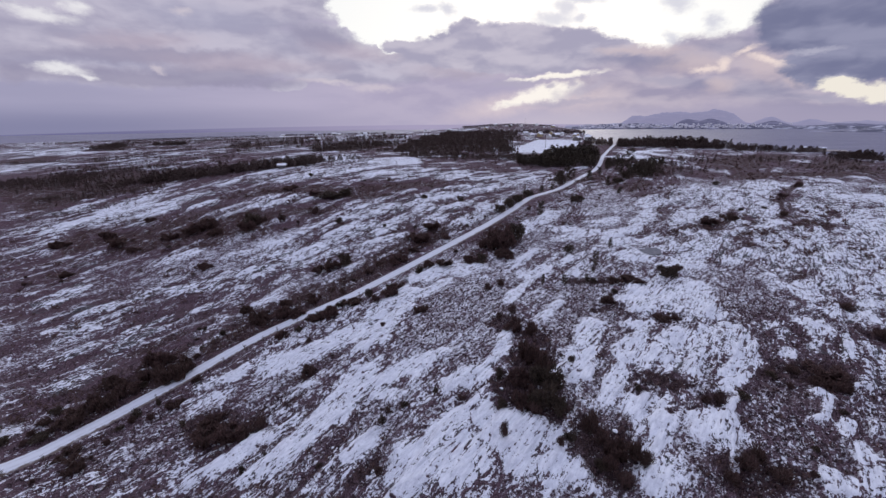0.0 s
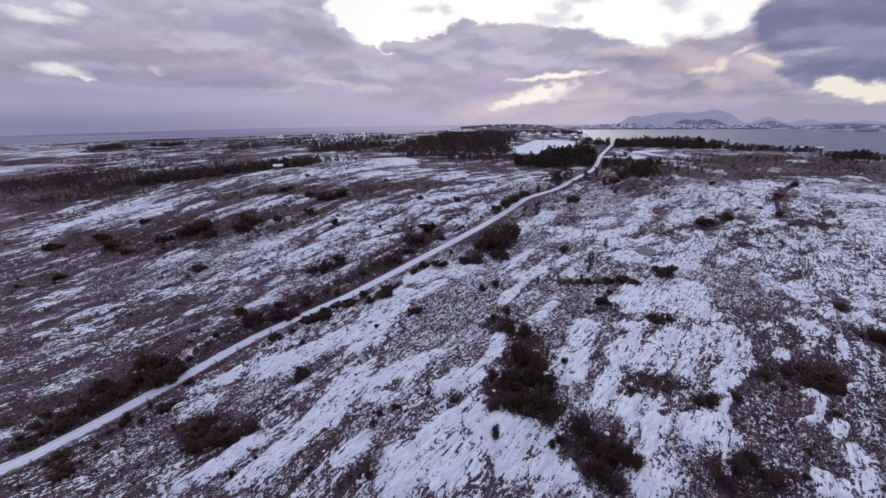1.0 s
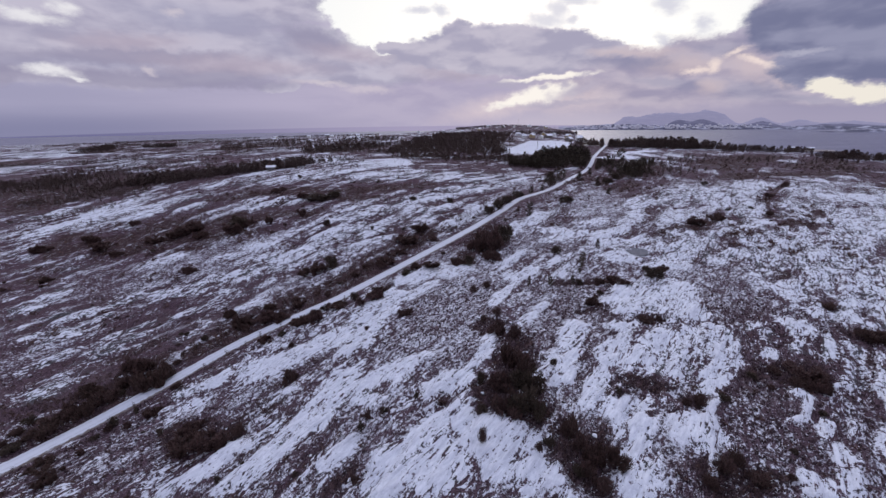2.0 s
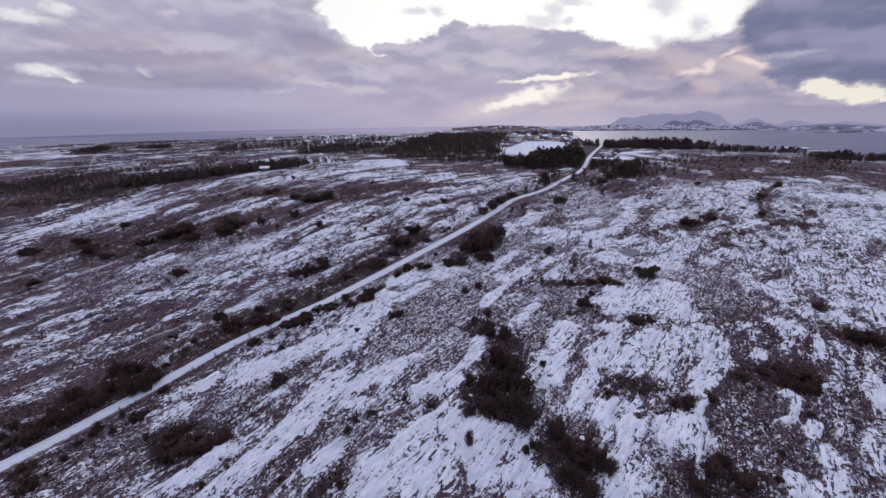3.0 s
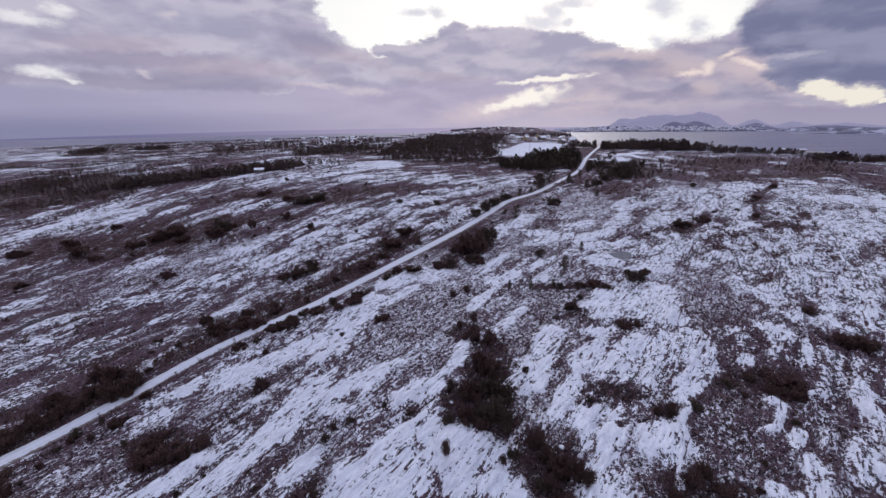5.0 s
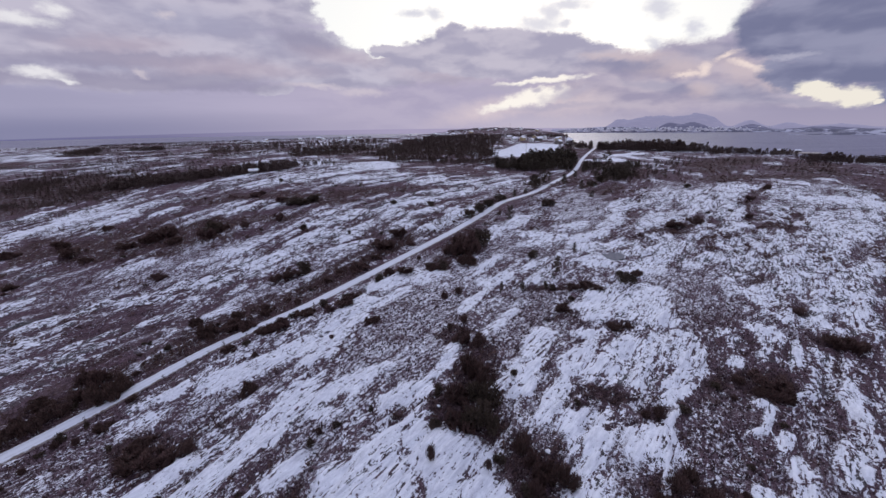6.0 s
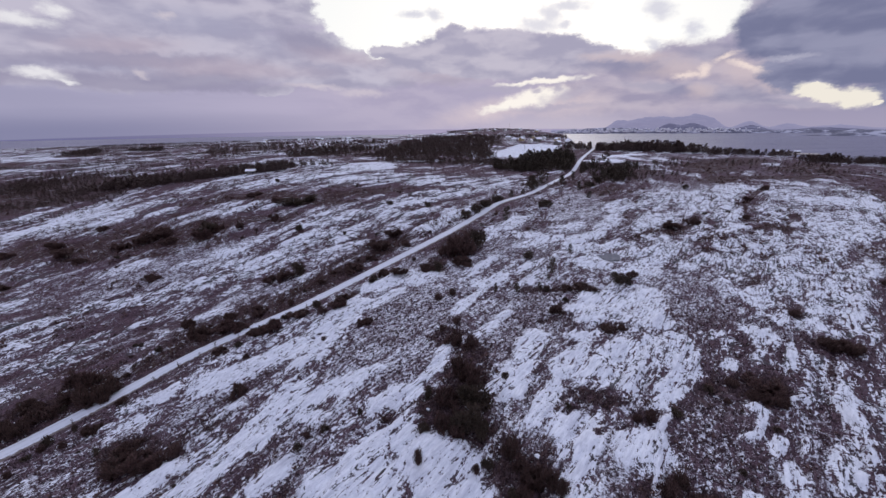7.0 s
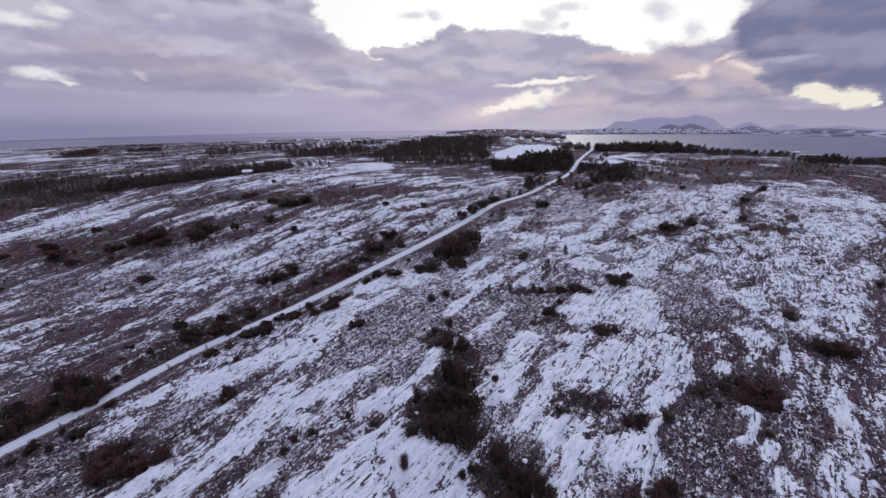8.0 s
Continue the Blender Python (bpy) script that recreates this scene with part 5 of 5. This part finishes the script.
def wood(label, stands, conifer_share, mat, seed):
    """Far woods as one mesh: stands are ax, ay, bx, by, half width, trees, height."""
    rnd, rs = random.Random(seed), np.random.RandomState(seed)
    blocks = [tree_block(k < 3, rnd) for k in range(6)]
    V, Fc, o = [], [], 0
    for ax, ay, bx, by, half, n, high in stands:
        t, s = rs.rand(n), rs.normal(0, 0.55, n).clip(-1.2, 1.2) * half
        ux, uy = bx - ax, by - ay
        l = math.hypot(ux, uy)
        x, y = ax + ux * t - uy / l * s, ay + uy * t + ux / l * s
        z = ground_z(x, y)
        d = from_track(x, y)
        for px, py, pz, pd in zip(x, y, z, d):
            if pd < 2.4 or pz < SEA + 2 or (high > 5 and pd < 5 and px > track_x(py)):
                continue
            bv, bf = blocks[rnd.randrange(3) if rnd.random() < conifer_share else 3 + rnd.randrange(3)]
            h, a = high * rnd.uniform(0.4, 1.0) ** 1.2 * 1.25, rnd.uniform(0, 6.283)
            w = h * rnd.uniform(0.8, 1.3)
            ca, sa = math.cos(a) * w, math.sin(a) * w
            V.append(np.stack([bv[:, 0] * ca - bv[:, 1] * sa + px, bv[:, 0] * sa + bv[:, 1] * ca + py, bv[:, 2] * h + pz], -1))
            Fc.append(bf + o)
            o += len(bv)
    me = mesh_from("wood", np.concatenate(V), np.concatenate(Fc), mat)
    tagged(new("wood", me), label, "wood", kind="stuff")


wood("dark belt of spruce across the snowy moor", [(-192, 250, -82, 264, 12, 560, 5.6), (-150, 262, -60, 285, 9, 160, 3.8), (-205, 245, -170, 262, 12, 90, 4.0)], 0.8, MAT_WOOD, 201)
wood("dark pines crowding the far end of the track", [(63, 292, 118, 289, 7, 120, 7), (74, 302, 126, 318, 12, 190, 9), (94, 320, 132, 345, 11, 140, 10.5), (58, 298, 90, 312, 10, 120, 6.5), (63, 216, 80, 240, 4, 26, 5.5), (118, 284, 136, 300, 5, 40, 6.5),
                                                     (116, 228, 140, 278, 11, 110, 5.5), (134, 275, 164, 300, 8, 60, 5)], 0.8, MAT_PINE, 202)
wood("brown winter wood over a low hill", [(-34, 332, 66, 326, 14, 260, 4.5), (-45, 400, 72, 395, 40, 560, 5.5), (-130, 430, -40, 400, 26, 220, 3.5), (-140, 520, -40, 500, 40, 240, 4.5), (-40, 470, 78, 480, 45, 560, 6.5), (-30, 580, 110, 580, 60, 500, 7), (0, 720, 130, 700, 60, 450, 7.5),
                                          (-140, 420, -60, 486, 14, 160, 7), (-300, 560, -60, 640, 30, 200, 8)], 0.35, MAT_WOOD, 203)
wood("dark trees on the skyline above the sound", [(194, 462, 308, 430, 16, 460, 8.5), (232, 455, 292, 438, 9, 120, 10.5), (308, 426, 380, 392, 12, 170, 6), (330, 332, 400, 314, 12, 240, 5.6), (345, 330, 362, 326, 5, 30, 7),
                                                 (170, 470, 250, 520, 18, 130, 8), (150, 810, 330, 760, 34, 320, 6), (292, 400, 312, 395, 10, 30, 5), (215, 330, 330, 300, 24, 130, 3.0), (240, 260, 330, 240, 24, 90, 2.6),
                                                 (120, 240, 170, 260, 14, 60, 3.2), (150, 290, 210, 310, 20, 80, 3.2), (60, 1150, 330, 1190, 60, 700, 4.5)], 0.8, MAT_WOOD, 204)
wood("patches of dark scrub wood on the far moor", [(-560, 650, -600, 750, 14, 200, 7.5), (-530, 735, -470, 725, 10, 140, 7), (-285, 228, -258, 305, 18, 320, 2.6), (-300, 266, -192, 242, 22, 620, 2.8), (-228, 212, -165, 226, 9, 240, 2.2), (-262, 262, -220, 312, 16, 260, 2.6), (-570, 912, -248, 800, 30, 500, 4),
                                                  (-800, 1000, -500, 1150, 40, 400, 5), (-420, 520, -300, 600, 8, 160, 3), (-900, 900, -700, 1100, 40, 240, 4.5), (-500, 1250, -180, 1300, 50, 400, 5), (-190, 180, -150, 215, 8, 90, 1.8),
                                                  (-330, 330, -200, 380, 10, 260, 2.4), (-480, 430, -340, 470, 8, 240, 2.6)], 0.35, MAT_WOOD, 205)
wood("low dark brushwood on the western moor", [(-640, 700, -470, 790, 10, 260, 3), (-250, 470, -150, 520, 8, 180, 3), (-360, 400, -230, 440, 6, 200, 2.4), (-300, 300, -180, 330, 6, 220, 2.2), (-560, 620, -400, 640, 8, 200, 3),
                                              (-420, 760, -260, 720, 10, 220, 3.2), (-700, 850, -520, 880, 12, 240, 3.5)], 0.2, MAT_WOOD, 207)
wood("low dark scrub in the hollows of the moor", [(-160, 172, -70, 160, 8, 200, 1.5), (-120, 148, -60, 140, 7, 160, 1.4), (-70, 175, -20, 190, 4, 90, 1.4), (-140, 130, -100, 140, 6, 90, 1.2), (-84, 62, -60, 78, 4, 110, 1.3),
                                                 (-58, 80, -30, 100, 4, 160, 1.4), (-30, 100, 8, 140, 3.5, 170, 1.5), (8, 140, 40, 182, 3.5, 130, 1.6), (-92, 50, -76, 60, 4, 60, 1.3), (70, 215, 100, 235, 8, 60, 2.0)], 0.1, MAT_THICKET, 206)

def brush(n, az0, az1, r0, r1, size, seed):
    """Low clumps of scrub over the open moor, thick where little snow lies, as one mesh."""
    rs, rnd = np.random.RandomState(seed), random.Random(seed)
    blocks = []
    for k in range(5):
        v, f = [], []
        for q in range(13):
            a, h = rnd.uniform(0, 6.283), rnd.uniform(0.1, 0.95)
            p = Vector((math.cos(a) * 0.6 * rnd.random(), math.sin(a) * 0.6 * rnd.random(), h * 0.6))
            leaf(v, f, p, Vector((math.cos(a) * 0.7, math.sin(a) * 0.7, rnd.uniform(0.1, 1.0))), 0.5, 0.26, rnd)
        blocks.append((np.array([tuple(p) for p in v]), np.array(f)))
    a, r = np.radians(rs.uniform(az0, az1, n)), np.exp(rs.uniform(math.log(r0), math.log(r1), n))
    x, y = 5 + r * np.sin(a), r * np.cos(a)
    z, snow, moor = fields(x, y, r)
    lot = fbm(x / 14, y / 22, 3, seed)
    keep = (rs.rand(n) < 1.0 - 1.5 * snow + 1.6 * (lot - 0.5) + 0.7 * smooth(1.0, 1.6, moor)) & (from_track(x, y) > 2.6) & (z > SEA + 3)
    V, Fc, o = [], [], 0
    for px, py, pz in zip(x[keep], y[keep], z[keep]):
        bv, bf = blocks[rnd.randrange(5)]
        w, t = size * (0.35 + 1.1 * rnd.random() ** 2), rnd.uniform(0, 6.283)
        ca, sa = math.cos(t) * w, math.sin(t) * w
        V.append(np.stack([bv[:, 0] * ca - bv[:, 1] * sa + px, bv[:, 0] * sa + bv[:, 1] * ca + py, bv[:, 2] * w * rnd.uniform(0.7, 1.3) + pz], -1))
        Fc.append(bf + o)
        o += len(bv)
    me = mesh_from("brushwood", np.concatenate(V), np.concatenate(Fc), MAT_THICKET)
    tagged(new("brushwood", me), "low brown scrub dotted over the snowy moor", "scrub", kind="stuff")


brush(8000, -56, 12, 130, 900, 1.15, 211)
brush(5200, 14, 54, 130, 420, 1.25, 212)
brush(6500, -56, 54, 40, 170, 0.62, 213)

# ---- heather and withered grass ----
def heather(n, seed):
    """Tufts of heather standing out of the snow, thick where the ground is bare."""
    rs = np.random.RandomState(seed)
    a, r = np.radians(rs.uniform(-58, 58, n)), np.sqrt(rs.uniform(24 ** 2, 150 ** 2, n))
    r = np.where(rs.rand(n) < 0.5, rs.uniform(24, 95, n), r)
    x, y = 5 + r * np.sin(a), r * np.cos(a)
    z, snow, moor = fields(x, y, r)
    keep = (rs.rand(n) < 0.75 - 0.95 * snow) & (from_track(x, y) > 1.9)
    x, y, z, moor = x[keep], y[keep], z[keep], moor[keep]
    m = len(x)
    h, w = rs.uniform(0.10, 0.34, m) * (0.7 + 0.5 * np.minimum(moor, 1.4)), rs.uniform(0.08, 0.24, m)
    V = np.empty((m, 4, 4, 3))
    for k in range(4):
        b = rs.uniform(0, 6.283, m)
        cx, cy = x + np.cos(b) * w * 0.35, y + np.sin(b) * w * 0.35
        q = b + rs.uniform(-0.8, 0.8, m) + 1.57
        lean = rs.uniform(0.2, 1.1, m) * w
        for i, (s, hh, l) in enumerate(((-0.5, -0.05, 0), (0.5, -0.05, 0), (0.35, 1.0, 1.0), (-0.35, 0.85, 1.0))):
            V[:, k, i] = np.stack([cx + np.cos(q) * w * s + np.cos(b) * lean * l, cy + np.sin(q) * w * s + np.sin(b) * lean * l, z + h * hh], -1)
    F = np.arange(m * 16).reshape(-1, 4)
    me = mesh_from("heather", V.reshape(-1, 3), F, MAT_HEATHER)
    tagged(new("heather", me), "brown heather and withered grass tufts poking through snow", "heather", kind="stuff")


MAT_HEATHER = material("heather", leaf_nodes((0.058, 0.037, 0.043), (0.165, 0.112, 0.124)))
heather(90000, 9)


# ---- loose stones ----
def stone_nodes(n, b):
    geo = n.add("ShaderNodeNewGeometry")
    up = n.add("ShaderNodeSeparateXYZ")
    n.link(geo.outputs["Normal"], up.inputs[0])
    g = n.noise(geo.outputs["Position"], 3.0, 4, 0.65)
    cap = n.ramp(n.math("ADD", up.outputs[2], n.math("MULTIPLY", g, 0.5)), 0.75, 1.0)
    n.link(n.mix(cap, n.mix(g, (0.05, 0.046, 0.05), (0.17, 0.16, 0.165)), (0.70, 0.715, 0.78)), b.inputs["Base Color"])
    b.inputs["Roughness"].default_value = 0.9


def stones(n, seed):
    """Weathered stones, too many to count, with snow on their tops."""
    rs = np.random.RandomState(seed)
    bm = bmesh.new()
    bmesh.ops.create_icosphere(bm, subdivisions=1, radius=1)
    base = np.array([tuple(v.co) for v in bm.verts])
    face = np.array([[v.index for v in f.verts] for f in bm.faces])
    bm.free()
    a, r = np.radians(rs.uniform(-55, 55, n)), rs.uniform(30, 130, n)
    x, y = 5 + r * np.sin(a), r * np.cos(a)
    z, snow, moor = fields(x, y, r)
    keep = (from_track(x, y) > 2.5) & (snow < 0.75) & (rs.rand(n) < 0.35 + (fbm(x / 9, y / 9, 3, 400) > 0.55))
    V, F = [], []
    for px, py, pz in zip(x[keep], y[keep], z[keep]):
        s = 0.12 + 0.3 * rs.rand() ** 3
        q = base * (s * rs.uniform(0.8, 1.6), s * rs.uniform(0.8, 1.2), s * rs.uniform(0.5, 0.9)) * rs.uniform(0.65, 1.2, (len(base), 1))
        t = rs.uniform(0, 6.283)
        V.append(np.stack([q[:, 0] * math.cos(t) - q[:, 1] * math.sin(t) + px, q[:, 0] * math.sin(t) + q[:, 1] * math.cos(t) + py, q[:, 2] + pz + 0.15 * s], -1))
        F.append(face + len(base) * len(F))
    me = mesh_from("stones", np.concatenate(V), np.concatenate(F), material("stone", stone_nodes))
    tagged(new("stones", me), "weathered grey stones half covered with snow", "stones", kind="stuff")


stones(600, 17)

# ---- houses ----
MAT_SNOWROOF = material("roof_snow", plain((0.68, 0.70, 0.76), (0.84, 0.86, 0.92), 0.75, 0.6))
MAT_PANE = material("dark_pane", plain((0.02, 0.022, 0.03), (0.05, 0.055, 0.07), 0.15, 2.0))
MAT_BRICKRED = material("chimney_brick", plain((0.16, 0.07, 0.055), (0.26, 0.12, 0.09), 0.85, 4.0))
PAINTS = [material("house_paint", plain(a, b, 0.6, 1.5)) for a, b in (
    ((0.66, 0.66, 0.65), (0.80, 0.80, 0.79)), ((0.20, 0.05, 0.04), (0.30, 0.08, 0.06)), ((0.36, 0.27, 0.13), (0.50, 0.40, 0.22)), ((0.10, 0.085, 0.075), (0.18, 0.15, 0.13)))]


def box_mesh(name, x0, x1, y0, y1, z0, z1, mat, bevel=0.04):
    bm = bmesh.new()
    bmesh.ops.create_cube(bm, size=1, matrix=Matrix.Translation(((x0 + x1) / 2, (y0 + y1) / 2, (z0 + z1) / 2)) @ Matrix.Diagonal((x1 - x0, y1 - y0, z1 - z0, 1)))
    if bevel:
        bmesh.ops.bevel(bm, geom=bm.edges[:], offset=bevel, segments=1, affect="EDGES")
    me = bpy.data.meshes.new(name)
    bm.to_mesh(me)
    bm.free()
    me.materials.append(mat)
    return me


def house(name, label, length, width, eaves, ridge, paint):
    """A gabled house at the origin; the ridge runs along x."""
    root = tagged(new(name), label, "house", "far houses")
    l, w = length / 2, width / 2
    bm = bmesh.new()
    ends = [[bm.verts.new((x, y, z)) for y, z in ((-w, -1.2), (w, -1.2), (w, eaves), (0, ridge), (-w, eaves))] for x in (-l, l)]
    bm.faces.new(ends[0][::-1]), bm.faces.new(ends[1])
    for k in range(5):
        bm.faces.new((ends[0][k], ends[0][(k + 1) % 5], ends[1][(k + 1) % 5], ends[1][k]))
    bmesh.ops.recalc_face_normals(bm, faces=bm.faces[:])
    me = bpy.data.meshes.new("wall")
    bm.to_mesh(me)
    bm.free()
    me.materials.append(paint)
    part("wall", me, root)
    slope = math.atan2(ridge - eaves, w)
    run = w / math.cos(slope) + 0.5
    for s in (-1, 1):
        slab = part("roof", box_mesh("roof", -l - 0.45, l + 0.45, -0.02, run, 0.0, 0.28, MAT_SNOWROOF, 0.08), root, "snow-covered roof slope")
        slab.matrix_basis = Matrix.Translation((0, 0, ridge + 0.02)) @ Matrix.Rotation(0 if s > 0 else math.pi, 4, "Z") @ Matrix.Rotation(-slope, 4, "X")
    for s in (-1, 1):
        for x in (-0.3 * length, 0.0, 0.3 * length):
            win = part("window", box_mesh("window", x - 0.6, x + 0.6, s * w - 0.06, s * w + 0.06, eaves - 1.75, eaves - 0.45, PAINTS[0], 0.02), root)
            part("pane", box_mesh("pane", x - 0.5, x + 0.5, s * (w + 0.07) - 0.02, s * (w + 0.07) + 0.02, eaves - 1.65, eaves - 0.55, MAT_PANE, 0), win)
    part("door", box_mesh("door", l - 0.05, l + 0.08, -0.5, 0.5, 0.0, 2.05, PAINTS[3], 0.02), root, "dark wooden door")
    part("chimney", box_mesh("chimney", -0.2 * length - 0.35, -0.2 * length + 0.35, -0.35, 0.35, ridge - 0.6, ridge + 0.9, MAT_BRICKRED), root, "red brick chimney")
    return root


HOUSES = [house("house", "white-painted timber house with snow on its roof", 8, 6, 3.4, 5.4, PAINTS[0]),
          house("house", "white-painted timber house with snow on its roof", 9, 5.5, 2.6, 4.6, PAINTS[0]),
          house("house", "ochre timber house with snow on its roof", 7.5, 6, 3.2, 5.2, PAINTS[2]),
          house("farm_barn", "dark timber barn with snow on its roof", 11, 7, 3.4, 5.8, PAINTS[3])]
SITES = [(143, 640, 0, 20), (152, 690, 1, 75), (160, 655, 2, 40), (172, 700, 0, 100), (182, 640, 3, 35), (193, 673, 1, 10), (206, 690, 0, 60), (214, 640, 2, 120),
         (224, 668, 0, 30), (232, 640, 1, 80), (216, 596, 0, 15), (188, 556, 3, 50), (240, 610, 2, 20), (165, 618, 1, 60), (205, 560, 0, 140), (150, 720, 0, 10), (196, 720, 2, 70)]
SITED = set()
for x, y, k, turn in SITES:
    m = pose(x, y, float(ground_z(x, y)[0]) + 0.6, 0, 0, turn)
    if k in SITED:
        copy_thing(HOUSES[k], m)
    else:
        SITED.add(k)
        HOUSES[k].matrix_basis = m
FAR_SITES = [(-324, 1034, 0, 30), (-259, 1007, 1, 70), (-420, 1060, 2, 10), (-360, 900, 1, 20), (-300, 1120, 3, 20), (-220, 1080, 0, 110),
             (-180, 940, 1, 10), (60, 900, 0, 20), (20, 960, 1, 60), (-40, 980, 0, 90), (110, 1000, 2, 30), (150, 1130, 0, 20), (215, 1090, 1, 70), (262, 1120, 0, 120), (300, 1090, 2, 15), (180, 1060, 3, 60)]
for x, y, k, turn in FAR_SITES:
    copy_thing(HOUSES[k], pose(x, y, float(ground_z(x, y)[0]) + 0.5, 0, 0, turn))

cabin = house("cabin", "small dark cabin with snowy roof by the spruces", 5.0, 3.6, 1.5, 2.4, PAINTS[3])
cabin.matrix_basis = pose(-103, 252, float(ground_z(-103, 252)[0]) + 0.4, 0, 0, 8)

# far town along the other shore: too small to tell apart
def far_town():
    rs = np.random.RandomState(77)
    V, Fc = [], []
    cube = np.array([(x, y, z) for z in (0, 1) for y in (-0.5, 0.5) for x in (-0.5, 0.5)] + [(-0.5, 0, 1.5), (0.5, 0, 1.5)])
    quad = np.array([(0, 1, 5, 4), (2, 6, 7, 3), (0, 4, 6, 2), (1, 3, 7, 5), (4, 5, 9, 8), (6, 8, 9, 7)])
    for k in range(260):
        az = rs.choice([rs.normal(24, 2.6), rs.normal(33, 3.0), rs.uniform(19, 41)])
        r, s = 4468 + rs.uniform(0, 25), rs.uniform(9, 17)
        p = np.array((r * math.sin(radians(az)), r * math.cos(radians(az)), SEA + 8 + rs.rand() ** 1.3 * 34))
        V.append(cube * (s, s, s * 0.55) + p)
        Fc.append(quad + 10 * k)
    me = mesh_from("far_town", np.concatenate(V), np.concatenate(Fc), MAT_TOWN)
    tagged(new("far_town", me), "pale houses of a town on the far shore", "town", kind="stuff")


# here too the last colour is haze, put in as a glow
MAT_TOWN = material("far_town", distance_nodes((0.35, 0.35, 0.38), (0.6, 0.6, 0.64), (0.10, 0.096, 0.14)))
far_town()

# ---- frozen pool, quay, mast ----
MAT_ICE = material("grey_ice", plain((0.10, 0.10, 0.12), (0.17, 0.17, 0.20), 0.85, 0.8))
MAT_QUAY = material("quay_gravel", plain((0.34, 0.29, 0.25), (0.52, 0.47, 0.43), 0.9, 0.02))


def pool():
    n = 40
    v = [(60, 105, POOL_Z)]
    for k in range(n):
        a = 6.2832 * k / n
        r = 1 + 0.28 * math.sin(2 * a + 1) + 0.14 * math.sin(5 * a)
        v.append((60 + 2.4 * r * math.cos(a), 105 + 4.2 * r * math.sin(a), POOL_Z))
    bm = bmesh.new()
    vs = [bm.verts.new(p) for p in v]
    for k in range(n):
        bm.faces.new((vs[0], vs[1 + k], vs[1 + (k + 1) % n]))
    me = bpy.data.meshes.new("water")
    bm.to_mesh(me)
    bm.free()
    me.materials.append(MAT_ICE)
    tagged(new("water", me), "small frozen grey pool among the snowy rocks", "pool", kind="structure")


pool()
quay = new("quay", box_mesh("quay", -42, 42, -16, 16, -9, 1.2, MAT_QUAY, 0.5))
quay.matrix_basis = pose(838, 876, SEA + 1.8, 0, 0, -42)
for x, y, k in ((818, 894, 3), (842, 875, 3)):
    copy_thing(HOUSES[k], pose(x, y, SEA + 3.1, 0, 0, -42))
tagged(quay, "pale gravel quay at the edge of the sound", "quay", kind="structure")


def pole(name, label, x, y, high, arms):
    """A tarred timber pole with crossarms."""
    root = tagged(new(name), label, "pole")
    v, f = [], []
    stick(v, f, (0, 0, -1), (0, 0, high), 0.16, 0.10, 8)
    part("shaft", quads("shaft", v, f, MAT_BARK), root)
    for k in range(arms):
        v, f = [], []
        stick(v, f, (-1.1, 0, high - 0.4 - 0.9 * k), (1.1, 0, high - 0.4 - 0.9 * k), 0.06, 0.06, 6)
        part("crossarm", quads("crossarm", v, f, MAT_BARK), root)
    root.matrix_basis = pose(x, y, float(ground_z(x, y)[0]), 0, 0, 20)


pole("utility_pole", "thin dark timber pole standing in the snowy meadow", 112, 430, 9, 1)
pole("radio_mast", "thin tall mast above the winter wood", 243, 1180, 20, 2)
